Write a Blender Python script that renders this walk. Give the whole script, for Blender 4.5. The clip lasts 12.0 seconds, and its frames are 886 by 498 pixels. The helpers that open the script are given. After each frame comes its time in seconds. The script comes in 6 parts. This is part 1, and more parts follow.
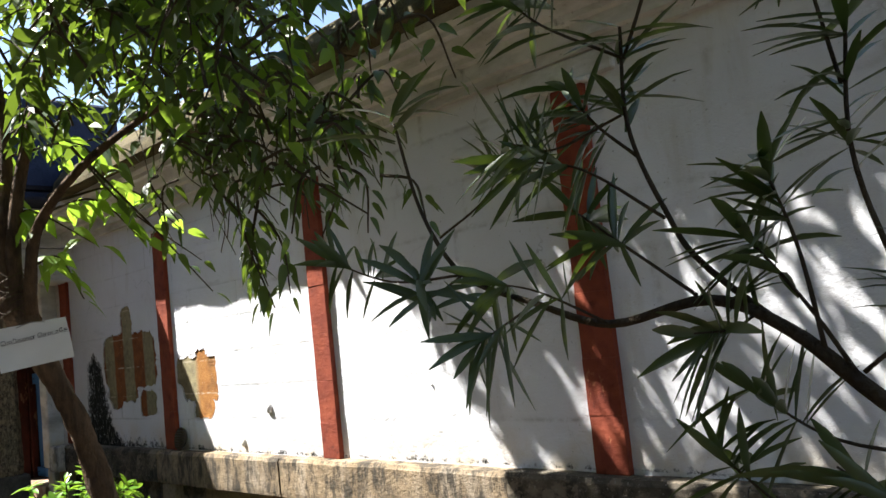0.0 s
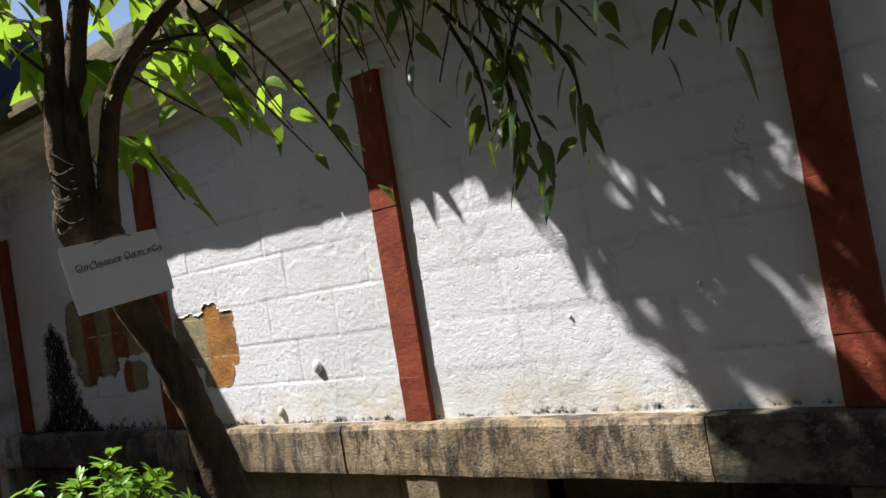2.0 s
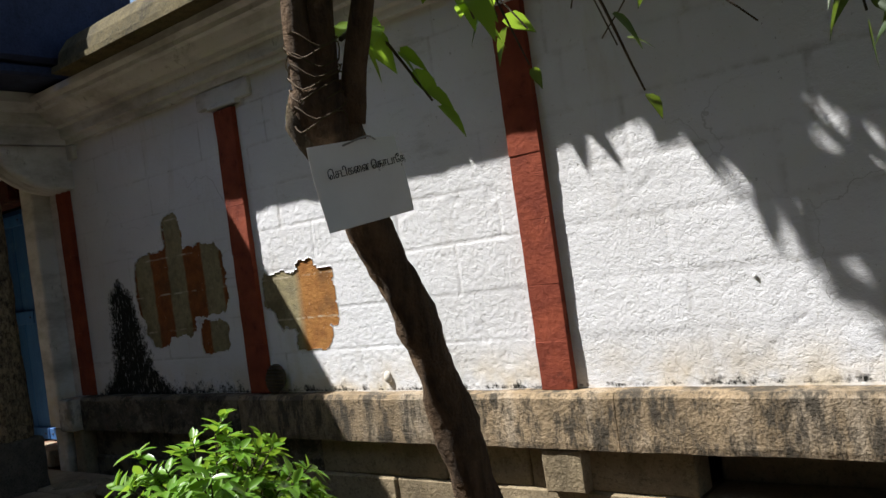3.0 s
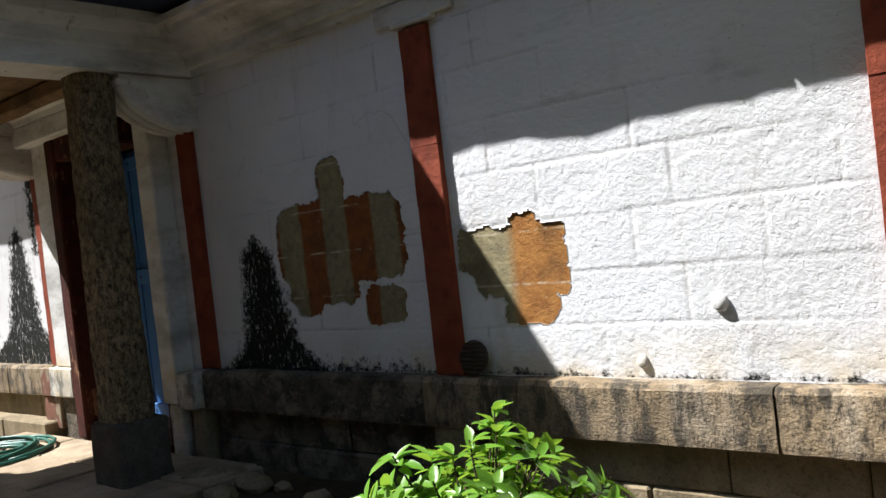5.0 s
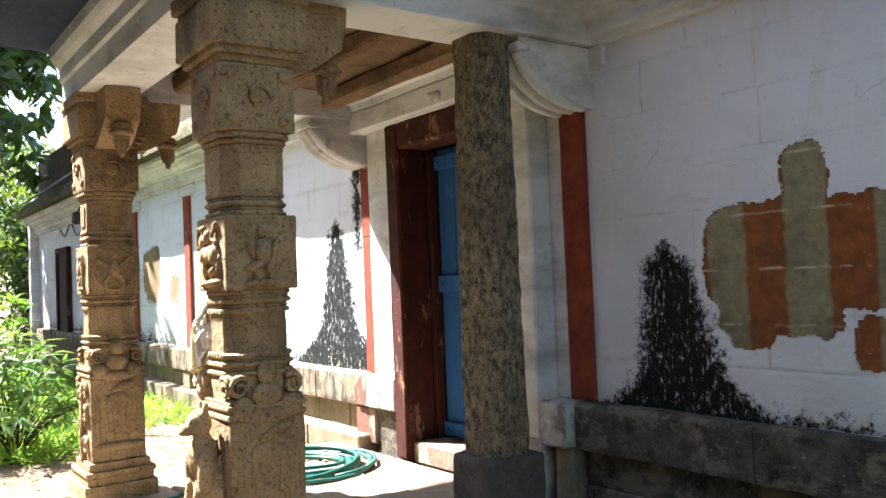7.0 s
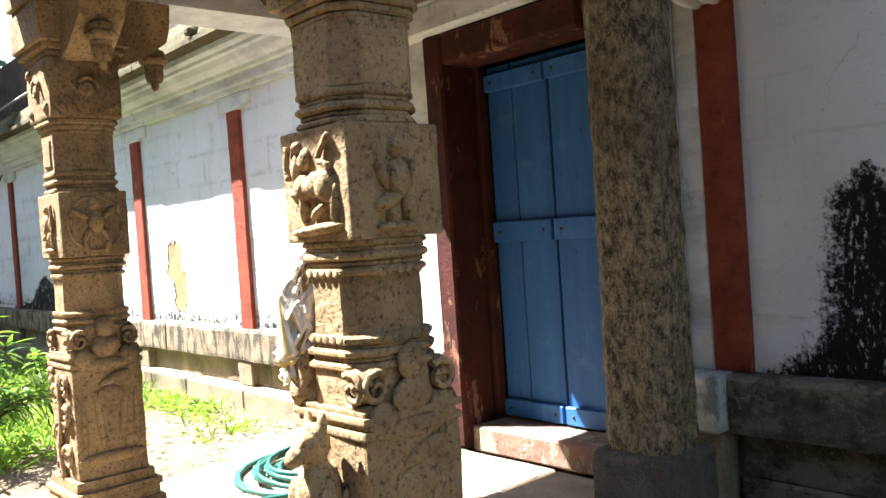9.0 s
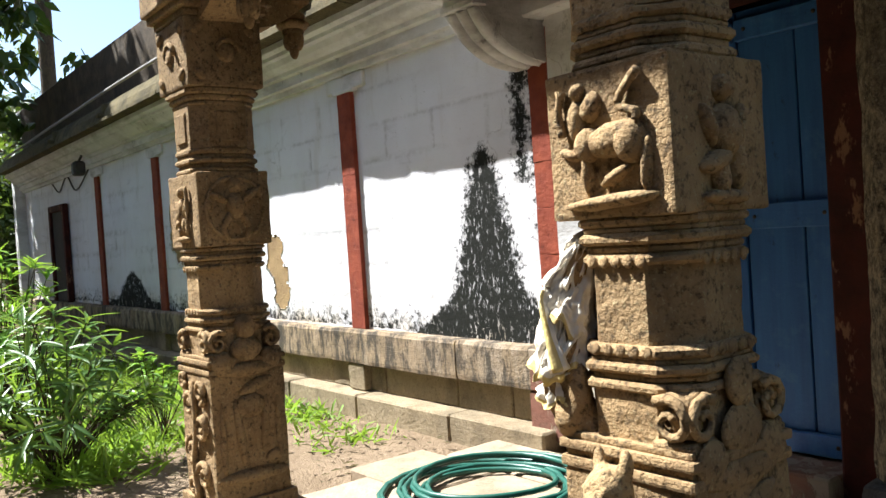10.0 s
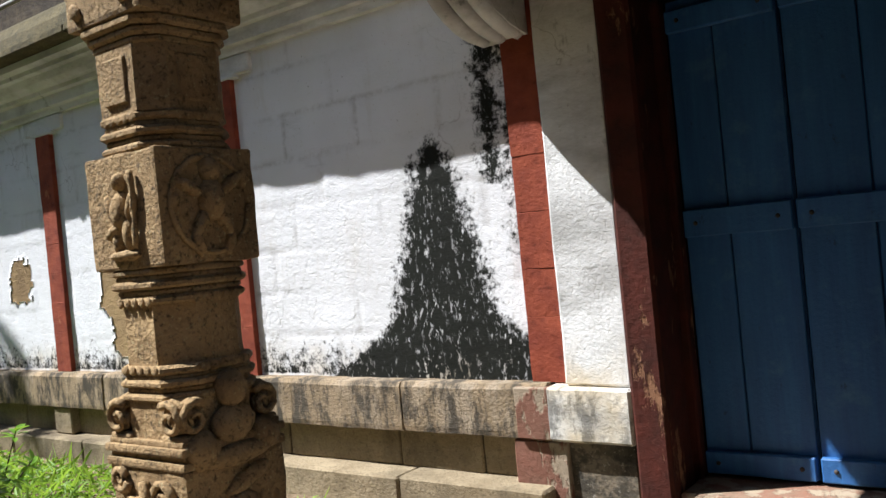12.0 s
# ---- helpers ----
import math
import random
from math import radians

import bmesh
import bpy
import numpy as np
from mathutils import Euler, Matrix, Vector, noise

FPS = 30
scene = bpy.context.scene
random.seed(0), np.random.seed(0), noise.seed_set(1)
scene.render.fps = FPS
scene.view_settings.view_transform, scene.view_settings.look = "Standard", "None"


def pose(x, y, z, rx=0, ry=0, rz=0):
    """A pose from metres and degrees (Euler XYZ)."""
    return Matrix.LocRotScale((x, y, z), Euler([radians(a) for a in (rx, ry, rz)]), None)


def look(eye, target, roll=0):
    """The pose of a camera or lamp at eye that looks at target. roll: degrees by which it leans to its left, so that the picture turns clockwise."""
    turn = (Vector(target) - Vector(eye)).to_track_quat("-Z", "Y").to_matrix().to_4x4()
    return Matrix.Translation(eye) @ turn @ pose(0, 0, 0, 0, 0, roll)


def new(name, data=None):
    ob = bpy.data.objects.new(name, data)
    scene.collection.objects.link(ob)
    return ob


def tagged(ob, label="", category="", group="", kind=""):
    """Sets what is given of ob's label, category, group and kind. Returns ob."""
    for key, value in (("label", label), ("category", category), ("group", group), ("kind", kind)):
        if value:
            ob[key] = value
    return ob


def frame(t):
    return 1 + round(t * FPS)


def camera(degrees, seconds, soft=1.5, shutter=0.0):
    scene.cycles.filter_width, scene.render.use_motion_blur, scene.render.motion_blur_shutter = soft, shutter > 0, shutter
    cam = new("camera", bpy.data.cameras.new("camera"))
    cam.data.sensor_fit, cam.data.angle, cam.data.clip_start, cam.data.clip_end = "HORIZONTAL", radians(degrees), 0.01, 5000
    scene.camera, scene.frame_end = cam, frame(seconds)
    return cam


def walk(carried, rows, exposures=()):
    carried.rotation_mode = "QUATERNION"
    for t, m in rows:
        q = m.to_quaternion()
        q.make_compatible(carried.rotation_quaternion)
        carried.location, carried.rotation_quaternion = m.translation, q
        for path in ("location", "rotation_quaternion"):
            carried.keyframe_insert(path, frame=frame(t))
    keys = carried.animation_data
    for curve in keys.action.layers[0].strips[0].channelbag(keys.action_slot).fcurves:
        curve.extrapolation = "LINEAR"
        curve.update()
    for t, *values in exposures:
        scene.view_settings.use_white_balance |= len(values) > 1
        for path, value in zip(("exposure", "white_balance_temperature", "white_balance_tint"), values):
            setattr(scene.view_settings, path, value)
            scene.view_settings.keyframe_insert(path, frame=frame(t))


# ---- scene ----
cam = camera(56.2, 12.0)
METRES, EYE, TILT, LEAN, TURN = 9.0, 1.35, 0.0, -0.45, 44.8
ROWS = [
    (0.0, 0.0, 0.0, 0.0, 0.63, 5.48, 6.6),
    (0.5, -0.0303, 0.0218, -0.0009, -0.67, 3.94, 7.89),
    (1.0, -0.0645, 0.0536, -0.0028, 1.93, 4.23, 9.69),
    (1.5, -0.0984, 0.0837, -0.0036, -2.89, 1.88, 8.68),
    (2.0, -0.118, 0.1197, -0.004, -6.42, 1.99, 9.96),
    (2.5, -0.155, 0.146, -0.005, -6.63, 1.59, 8.79),
    (3.0, -0.1842, 0.172, -0.006, -6.05, 0.65, 8.45),
    (3.5, -0.2144, 0.2065, -0.0013, -2.68, 0.85, 8.3),
    (5.5, -0.321, 0.315, -0.0009, -5.12, -1.24, 6.79),
    (6.0, -0.3514, 0.3481, 0.0024, 1.98, 0.85, 8.1),
    (6.5, -0.3912, 0.3656, 0.0026, 6.61, 1.94, 5.46),
    (7.0, -0.423, 0.3983, 0.0005, 9.33, 2.04, 2.79),
    (7.5, -0.4593, 0.4224, -0.0013, 8.59, 0.74, 1.84),
    (9.5, -0.5639, 0.5407, 0.0007, 2.85, -1.54, 5.1),
    (10.0, -0.5992, 0.5671, -0.001, 7.27, -1.01, 4.28),
    (10.5, -0.6306, 0.5825, -0.0009, 5.74, -1.43, 5.93),
    (11.0, -0.6654, 0.6101, -0.0015, 2.19, -1.92, 5.6),
    (11.5, -0.6907, 0.6358, 0.0001, -7.46, -2.91, 3.18),
    (12.0, -0.708, 0.6775, -0.0008, -8.57, -0.34, 6.03),
]
walk(cam, [(t, pose(0, 0, EYE, TILT, LEAN, TURN) @ pose(METRES * x, METRES * y, METRES * z, 90 + pitch, roll, yaw)) for t, x, y, z, yaw, pitch, roll in ROWS],
     [(0.0, 2.05, 6500, 10), (0.6, 1.6, 6500, 10), (1.0, 1.65, 6500, 10), (1.5, 0.95, 6500, 10), (2.0, 1.1, 6500, 10), (3.0, 1.1, 6450, 10), (5.5, 1.38, 6250, 10), (6.0, 1.42, 6200, 10), (6.5, 3.15, 6000, 11), (7.5, 3.1, 6000, 11), (9.3, 3.0, 6050, 10), (9.6, 2.75, 6050, 10), (10.0, 1.85, 6200, 10), (10.5, 1.35, 6200, 10), (12.0, 1.25, 6100, 10)])

# ---- world, sun, exposure ----
SUN_D = Vector((0.62, 0.38, -1.0)).normalized()
world = bpy.data.worlds.new("sky")
scene.world = world
world.use_nodes = True
wnt = world.node_tree
sky = wnt.nodes.new("ShaderNodeTexSky")
sky.sky_type = "NISHITA"
sky.sun_disc = False
sky.sun_elevation = math.asin(-SUN_D.z)
sky.sun_rotation = math.atan2(-SUN_D.x, -SUN_D.y)
wnt.links.new(sky.outputs[0], wnt.nodes["Background"].inputs[0])
wnt.nodes["Background"].inputs[1].default_value = 0.068
sun_data = bpy.data.lights.new("sun", "SUN")
sun_data.energy = 5.0
sun_data.angle = radians(0.55)
sun_data.color = (1.0, 0.972, 0.925)
sun = new("sun", sun_data)
sun.matrix_world = look((0, 0, 30), Vector((0, 0, 30)) + SUN_D)

# ---- mesh helpers ----


def link_mesh(name, verts, faces, mat, parent=None, label="", smooth=False):
    me = bpy.data.meshes.new(name)
    me.from_pydata([tuple(v) for v in verts], [], faces)
    if mat:
        me.materials.append(mat)
    if smooth:
        me.polygons.foreach_set("use_smooth", [True] * len(me.polygons))
    me.update()
    ob = new(name, me)
    if parent:
        ob.parent = parent
    if label:
        ob["label"] = label
    return ob


def part(name, bm, mat, parent=None, label="", smooth=False):
    me = bpy.data.meshes.new(name)
    bmesh.ops.recalc_face_normals(bm, faces=bm.faces)
    if smooth:
        for f in bm.faces:
            f.smooth = True
    bm.to_mesh(me)
    bm.free()
    me.materials.append(mat)
    ob = new(name, me)
    if parent:
        ob.parent = parent
    if label:
        ob["label"] = label
    return ob


def empty(name, label, category, group="", kind=""):
    return tagged(new(name), label, category, group, kind)


def box(bm, x0, x1, y0, y1, z0, z1, bev=0.0, seg=1):
    r = bmesh.ops.create_cube(bm, size=1.0)
    for v in r["verts"]:
        v.co = Vector(((x0 + x1) / 2 + v.co.x * (x1 - x0), (y0 + y1) / 2 + v.co.y * (y1 - y0), (z0 + z1) / 2 + v.co.z * (z1 - z0)))
    if bev:
        es = {e for v in r["verts"] for e in v.link_edges}
        bmesh.ops.bevel(bm, geom=list(es), offset=bev, segments=seg, affect="EDGES", profile=0.6)
    return bm


def slab(x0, x1, y0, y1, z0, z1, bev=0.0, seg=1):
    return box(bmesh.new(), x0, x1, y0, y1, z0, z1, bev, seg)


def rough(bm, amp, scale, seed=0.0, cuts=0):
    if cuts:
        bmesh.ops.subdivide_edges(bm, edges=bm.edges[:], cuts=cuts, use_grid_fill=True)
    bm.normal_update()
    for v in bm.verts:
        n = noise.noise(v.co * scale + Vector((seed, seed * 1.7, 0))) + 0.5 * noise.noise(v.co * scale * 2.7)
        v.co += v.normal * n * amp
    return bm


def extrude_x(prof, x0, x1, step=0.0, amp=0.0):
    """A closed (y, z) profile drawn along x, slightly uneven."""
    bm = bmesh.new()
    n = max(1, int(abs(x1 - x0) / step)) if step else 1
    rings = []
    for i in range(n + 1):
        x = x0 + (x1 - x0) * i / n
        ring = []
        for y, z in prof:
            d = amp * noise.noise(Vector((x * 2.3, y * 3, z * 3))) + amp * 0.6 * noise.noise(Vector((x * 9, y * 9, z * 9)))
            ring.append(bm.verts.new((x, y + d, z + d * 0.7)))
        rings.append(ring)
    k = len(prof)
    for a, b in zip(rings, rings[1:]):
        for i in range(k):
            bm.faces.new((a[i], a[(i + 1) % k], b[(i + 1) % k], b[i]))
    bm.faces.new(rings[0])
    bm.faces.new(rings[-1][::-1])
    return bm


def loft(bm, rings):
    """Rings of points of equal count, joined and capped."""
    vs = [[bm.verts.new(p) for p in r] for r in rings]
    k = len(vs[0])
    for a, b in zip(vs, vs[1:]):
        for i in range(k):
            bm.faces.new((a[i], a[(i + 1) % k], b[(i + 1) % k], b[i]))
    bm.faces.new(vs[0][::-1])
    bm.faces.new(vs[-1])
    return bm


def tube(bm, pts, radii, sides=8, wob=0.0):
    """A tapered, rounded branch through the points."""
    pts = [Vector(p) for p in pts]
    rings = []
    up = Vector((0.3, 0.2, 1)).normalized()
    for i, p in enumerate(pts):
        t = (pts[min(i + 1, len(pts) - 1)] - pts[max(i - 1, 0)]).normalized()
        a = t.cross(up)
        if a.length < 0.05:
            a = t.cross(Vector((1, 0, 0)))
        a.normalize()
        b = t.cross(a)
        r = radii[i] if isinstance(radii, (list, tuple)) else radii
        ring = []
        for k in range(sides):
            w = 2 * math.pi * k / sides
            rr = r * (1 + wob * noise.noise(p * 9 + Vector((math.cos(w), math.sin(w), 0)) * 1.3))
            ring.append(p + (a * math.cos(w) + b * math.sin(w)) * rr)
        rings.append(ring)
    return loft(bm, rings)


def smooth_path(pts, n=6):
    """Catmull-Rom through the points."""
    pts = [Vector(p) for p in pts]
    out = []
    q = [pts[0] * 2 - pts[1]] + pts + [pts[-1] * 2 - pts[-2]]
    for i in range(1, len(q) - 2):
        for k in range(n):
            t = k / n
            p0, p1, p2, p3 = q[i - 1], q[i], q[i + 1], q[i + 2]
            out.append(0.5 * ((2 * p1) + (p2 - p0) * t + (2 * p0 - 5 * p1 + 4 * p2 - p3) * t * t + (3 * p1 - p0 - 3 * p2 + p3) * t ** 3))
    out.append(pts[-1])
    return out


def lerp_list(vals, n):
    out = []
    for i in range(n):
        f = i / (n - 1) * (len(vals) - 1)
        k = min(int(f), len(vals) - 2)
        out.append(vals[k] + (vals[k + 1] - vals[k]) * (f - k))
    return out


# ---- materials ----


class Nodes:
    """Short hand for building a node material."""

    def __init__(self, name, rough=0.8, spec=0.3):
        self.mat = bpy.data.materials.new(name)
        self.mat.use_nodes = True
        self.nt = self.mat.node_tree
        self.bsdf = self.nt.nodes["Principled BSDF"]
        self.bsdf.inputs["Roughness"].default_value = rough
        self.bsdf.inputs["Specular IOR Level"].default_value = spec
        self.pos = self.nt.nodes.new("ShaderNodeNewGeometry").outputs["Position"]

    def link(self, a, b):
        self.nt.links.new(a, b)

    def put(self, socket, v):
        if hasattr(v, "is_linked"):
            self.link(v, socket)
        else:
            socket.default_value = v

    def noise(self, scale, detail=4.0, rough=0.6, stretch=(1, 1, 1), shift=(0, 0, 0)):
        m = self.nt.nodes.new("ShaderNodeMapping")
        m.inputs["Scale"].default_value = stretch
        m.inputs["Location"].default_value = shift
        self.link(self.pos, m.inputs["Vector"])
        n = self.nt.nodes.new("ShaderNodeTexNoise")
        n.inputs["Scale"].default_value = scale
        n.inputs["Detail"].default_value = detail
        n.inputs["Roughness"].default_value = rough
        self.link(m.outputs[0], n.inputs["Vector"])
        return n.outputs["Fac"]

    def vor(self, scale, stretch=(1, 1, 1)):
        m = self.nt.nodes.new("ShaderNodeMapping")
        m.inputs["Scale"].default_value = stretch
        self.link(self.pos, m.inputs["Vector"])
        n = self.nt.nodes.new("ShaderNodeTexVoronoi")
        n.inputs["Scale"].default_value = scale
        self.link(m.outputs[0], n.inputs["Vector"])
        return n.outputs["Distance"]

    def ramp(self, v, lo, hi, a=0.0, b=1.0):
        n = self.nt.nodes.new("ShaderNodeMapRange")
        n.inputs["From Min"].default_value = lo
        n.inputs["From Max"].default_value = hi
        n.inputs["To Min"].default_value = a
        n.inputs["To Max"].default_value = b
        self.put(n.inputs["Value"], v)
        return n.outputs[0]

    def math(self, op, a, b=0.0):
        n = self.nt.nodes.new("ShaderNodeMath")
        n.operation = op
        self.put(n.inputs[0], a)
        self.put(n.inputs[1], b)
        return n.outputs[0]

    def mix(self, f, a, b):
        n = self.nt.nodes.new("ShaderNodeMix")
        n.data_type = "RGBA"
        self.put(n.inputs[0], f)
        for s, v in ((n.inputs[6], a), (n.inputs[7], b)):
            self.put(s, (*v, 1) if isinstance(v, tuple) and len(v) == 3 else v)
        return n.outputs[2]

    def attr(self, name):
        n = self.nt.nodes.new("ShaderNodeAttribute")
        n.attribute_name = name
        return n.outputs["Fac"]

    def axis(self, k):
        n = self.nt.nodes.new("ShaderNodeSeparateXYZ")
        self.link(self.pos, n.inputs[0])
        return n.outputs[k]

    def rand(self):
        return self.nt.nodes.new("ShaderNodeObjectInfo").outputs["Random"]

    def island(self):
        return self.nt.nodes.new("ShaderNodeNewGeometry").outputs["Random Per Island"]

    def done(self, color, height=None, strength=0.5, dist=0.01, rough=None):
        self.put(self.bsdf.inputs["Base Color"], (*color, 1) if isinstance(color, tuple) else color)
        if height is not None:
            b = self.nt.nodes.new("ShaderNodeBump")
            b.inputs["Strength"].default_value = strength
            b.inputs["Distance"].default_value = dist
            self.link(height, b.inputs["Height"])
            self.link(b.outputs[0], self.bsdf.inputs["Normal"])
        if rough is not None:
            self.put(self.bsdf.inputs["Roughness"], rough)
        return self.mat


def whitewash_material(name, tint=(0.73, 0.735, 0.765), mould=True, soil=0.0):
    n = Nodes(name, 0.9, 0.15)
    big = n.noise(1.1, 4)
    fine = n.noise(38, 5, 0.7)
    c = n.mix(n.ramp(big, 0.35, 0.7), tint, (tint[0] * 0.86, tint[1] * 0.85, tint[2] * 0.83))
    streak = n.noise(5, 5, 0.65, (1.0, 1, 0.22))
    c = n.mix(n.ramp(streak, 0.58, 0.76, 0, 0.45), c, (0.50, 0.46, 0.40))
    vn = n.nt.nodes.new("ShaderNodeTexVoronoi")
    vn.feature = "DISTANCE_TO_EDGE"
    vn.inputs["Scale"].default_value = 1.15
    wob = n.nt.nodes.new("ShaderNodeVectorMath")
    wob.operation = "ADD"
    jit = n.nt.nodes.new("ShaderNodeTexNoise")
    jit.inputs["Scale"].default_value = 3.0
    jit.inputs["Detail"].default_value = 5.0
    n.link(n.pos, jit.inputs["Vector"])
    half = n.nt.nodes.new("ShaderNodeVectorMath")
    half.operation = "SCALE"
    half.inputs["Scale"].default_value = 0.5
    n.link(jit.outputs["Color"], half.inputs[0])
    n.link(n.pos, wob.inputs[0])
    n.link(half.outputs[0], wob.inputs[1])
    n.link(wob.outputs[0], vn.inputs["Vector"])
    crack = n.math("MULTIPLY", n.ramp(vn.outputs["Distance"], 0.004, 0.0015), n.ramp(n.noise(0.9, 2, 0.5, (1, 1, 1), (9, 0, 2)), 0.56, 0.64))
    c = n.mix(n.math("MULTIPLY", crack, 0.4), c, (0.16, 0.14, 0.12))
    smear = n.ramp(n.noise(3.2, 6, 0.7, (0.35, 1, 1.5), (4, 0, 1)), 0.60, 0.72)
    c = n.mix(n.math("MULTIPLY", smear, 0.5), c, (0.34, 0.33, 0.33))
    c = n.mix(n.ramp(n.noise(60, 2), 0.66, 0.74, 0, 0.35), c, (0.45, 0.38, 0.30))
    if mould:
        c = n.mix(n.math("MULTIPLY", n.attr("joint"), n.ramp(n.noise(14, 4, 0.7), 0.38, 0.6, 0.0, 0.55)), c, (0.27, 0.25, 0.23))
    pits = n.ramp(n.noise(30, 4, 0.75, (1, 1, 1), (2, 0, 9)), 0.665, 0.70)
    c = n.mix(n.math("MULTIPLY", pits, 0.55), c, (0.20, 0.18, 0.16))
    # faded yellow damp just over the ledge
    damp = n.math("MULTIPLY", n.ramp(n.axis(2), 0.62, 0.86, 1, 0), n.ramp(n.noise(4, 4), 0.4, 0.62))
    c = n.mix(n.math("MULTIPLY", damp, 0.7), c, (0.55, 0.44, 0.27))
    if not mould:
        grime = n.ramp(n.noise(2.6, 6, 0.68, (0.6, 0.6, 1.6)), 0.46 - 0.1 * soil, 0.68 - 0.1 * soil)
        c = n.mix(n.math("MULTIPLY", grime, 0.62), c, (0.20, 0.19, 0.175))
        black = n.ramp(n.noise(7, 6, 0.75, (1, 1, 0.5), (3, 1, 0)), 0.60 - 0.1 * soil, 0.70 - 0.1 * soil)
        c = n.mix(n.math("MULTIPLY", black, 0.6), c, (0.03, 0.03, 0.028))
    if mould:
        m = n.attr("mould")
        spots = n.noise(26, 7, 0.78)
        soft = n.noise(7, 5, 0.7)
        v = n.math("ADD", m, n.math("MULTIPLY", n.math("SUBTRACT", soft, 0.5), 0.7))
        v = n.math("ADD", v, n.math("MULTIPLY", n.math("SUBTRACT", spots, 0.5), 2.0))
        k = n.ramp(v, 0.42, 0.72)
        # flecks of white left in the growth, drawn out downwards
        fleck = n.ramp(n.noise(42, 5, 0.75, (1.0, 1, 0.42), (6, 0, 3)), 0.56, 0.63)
        fleck = n.math("MULTIPLY", fleck, n.ramp(n.noise(6, 4, 0.7, (1, 1, 0.6), (1, 0, 7)), 0.40, 0.58))
        k = n.math("MULTIPLY", k, n.math("SUBTRACT", 1.0, n.math("MULTIPLY", fleck, 0.9)))
        c = n.mix(k, c, n.mix(spots, (0.004, 0.0045, 0.0035), (0.02, 0.021, 0.017)))
    h = n.math("ADD", n.math("MULTIPLY", fine, 1.0), n.math("MULTIPLY", n.noise(85, 3, 0.7), 0.5))
    h = n.math("ADD", h, n.math("MULTIPLY", n.ramp(n.noise(22, 4, 0.7, (1, 1, 1), (5, 0, 0)), 0.56, 0.64), -0.35))
    return n.done(c, h, 0.34, 0.014)


def stone_material(name, a, b, dark, scale=1.0, bump=0.6, mottle=0.5, rnd=0.25, rough=0.9):
    n = Nodes(name, rough, 0.2)
    c = n.mix(n.ramp(n.noise(6 * scale, 6, 0.65), 0.35, 0.68), a, b)
    c = n.mix(n.ramp(n.noise(55 * scale, 3, 0.7), 0.52, 0.68, 0, mottle), c, dark)
    c = n.mix(n.ramp(n.noise(2.2 * scale, 5, 0.6, (1, 1, 0.35)), 0.52, 0.72, 0, 0.75), c, dark)
    c = n.mix(n.ramp(n.noise(80 * scale, 4, 0.75, (1, 1, 1), (4, 2, 0)), 0.58, 0.66, 0, mottle * 0.6), c, (min(0.5, a[0] * 1.5), min(0.46, a[1] * 1.6), min(0.4, a[2] * 1.8)))
    c = n.mix(n.math("MULTIPLY", n.rand(), rnd), c, dark)
    h = n.math("ADD", n.noise(24 * scale, 6, 0.7), n.math("MULTIPLY", n.noise(90 * scale, 3), 0.5))
    return n.done(c, h, bump, 0.012)


def ledge_material():
    n = Nodes("stained_plinth_stone", 0.9, 0.2)
    c = n.mix(n.ramp(n.noise(5, 6, 0.65), 0.35, 0.65), (0.36, 0.27, 0.17), (0.20, 0.148, 0.09))
    pale = n.ramp(n.noise(3.4, 5, 0.7, (1, 1, 0.3), (3, 0, 0)), 0.50, 0.66)
    c = n.mix(n.math("MULTIPLY", pale, 0.45), c, (0.46, 0.41, 0.34))
    stre = n.ramp(n.noise(6, 7, 0.78, (1.2, 1.2, 0.4), (7, 0, 0)), 0.46, 0.56)
    c = n.mix(n.math("MULTIPLY", stre, 0.92), c, (0.045, 0.04, 0.032))
    speck = n.ramp(n.noise(40, 6, 0.85, (1, 1, 0.6)), 0.53, 0.62)
    c = n.mix(n.math("MULTIPLY", speck, 0.75), c, (0.06, 0.05, 0.04))
    c = n.mix(n.math("MULTIPLY", n.rand(), 0.25), c, (0.12, 0.10, 0.08))
    h = n.math("ADD", n.noise(20, 6, 0.7), n.math("MULTIPLY", n.noise(80, 3), 0.5))
    return n.done(c, h, 0.7, 0.014)


def red_material(name, a, b, chip, amount):
    n = Nodes(name, 0.85, 0.2)
    c = n.mix(n.ramp(n.noise(7, 5, 0.6), 0.35, 0.68), a, b)
    flake = n.ramp(n.noise(6, 6, 0.7, (1, 1, 0.45)), 0.66 - amount, 0.70 - amount)
    c = n.mix(flake, c, chip)
    c = n.mix(n.ramp(n.noise(14, 5, 0.7), 0.58, 0.75, 0, 0.6), c, (0.03, 0.012, 0.008))
    h = n.math("ADD", n.noise(30, 6, 0.7), n.math("MULTIPLY", flake, -0.8))
    return n.done(c, h, 0.6, 0.012)


def leaf_material(name, a, b, trans=0.45, gloss=0.45):
    n = Nodes(name, gloss, 0.4)
    c = n.mix(n.island(), a, b)
    c = n.mix(n.ramp(n.noise(30, 3), 0.55, 0.75, 0, 0.3), c, (a[0] * 0.6, a[1] * 0.55, a[2] * 0.5))
    n.done(c)
    t = n.nt.nodes.new("ShaderNodeBsdfTranslucent")
    lift = n.mix(0.55, c, (0.42, 0.62, 0.05))
    n.link(lift, t.inputs["Color"])
    mixer = n.nt.nodes.new("ShaderNodeMixShader")
    mixer.inputs[0].default_value = trans
    n.link(n.bsdf.outputs[0], mixer.inputs[1])
    n.link(t.outputs[0], mixer.inputs[2])
    n.link(mixer.outputs[0], n.nt.nodes["Material Output"].inputs["Surface"])
    return n.mat


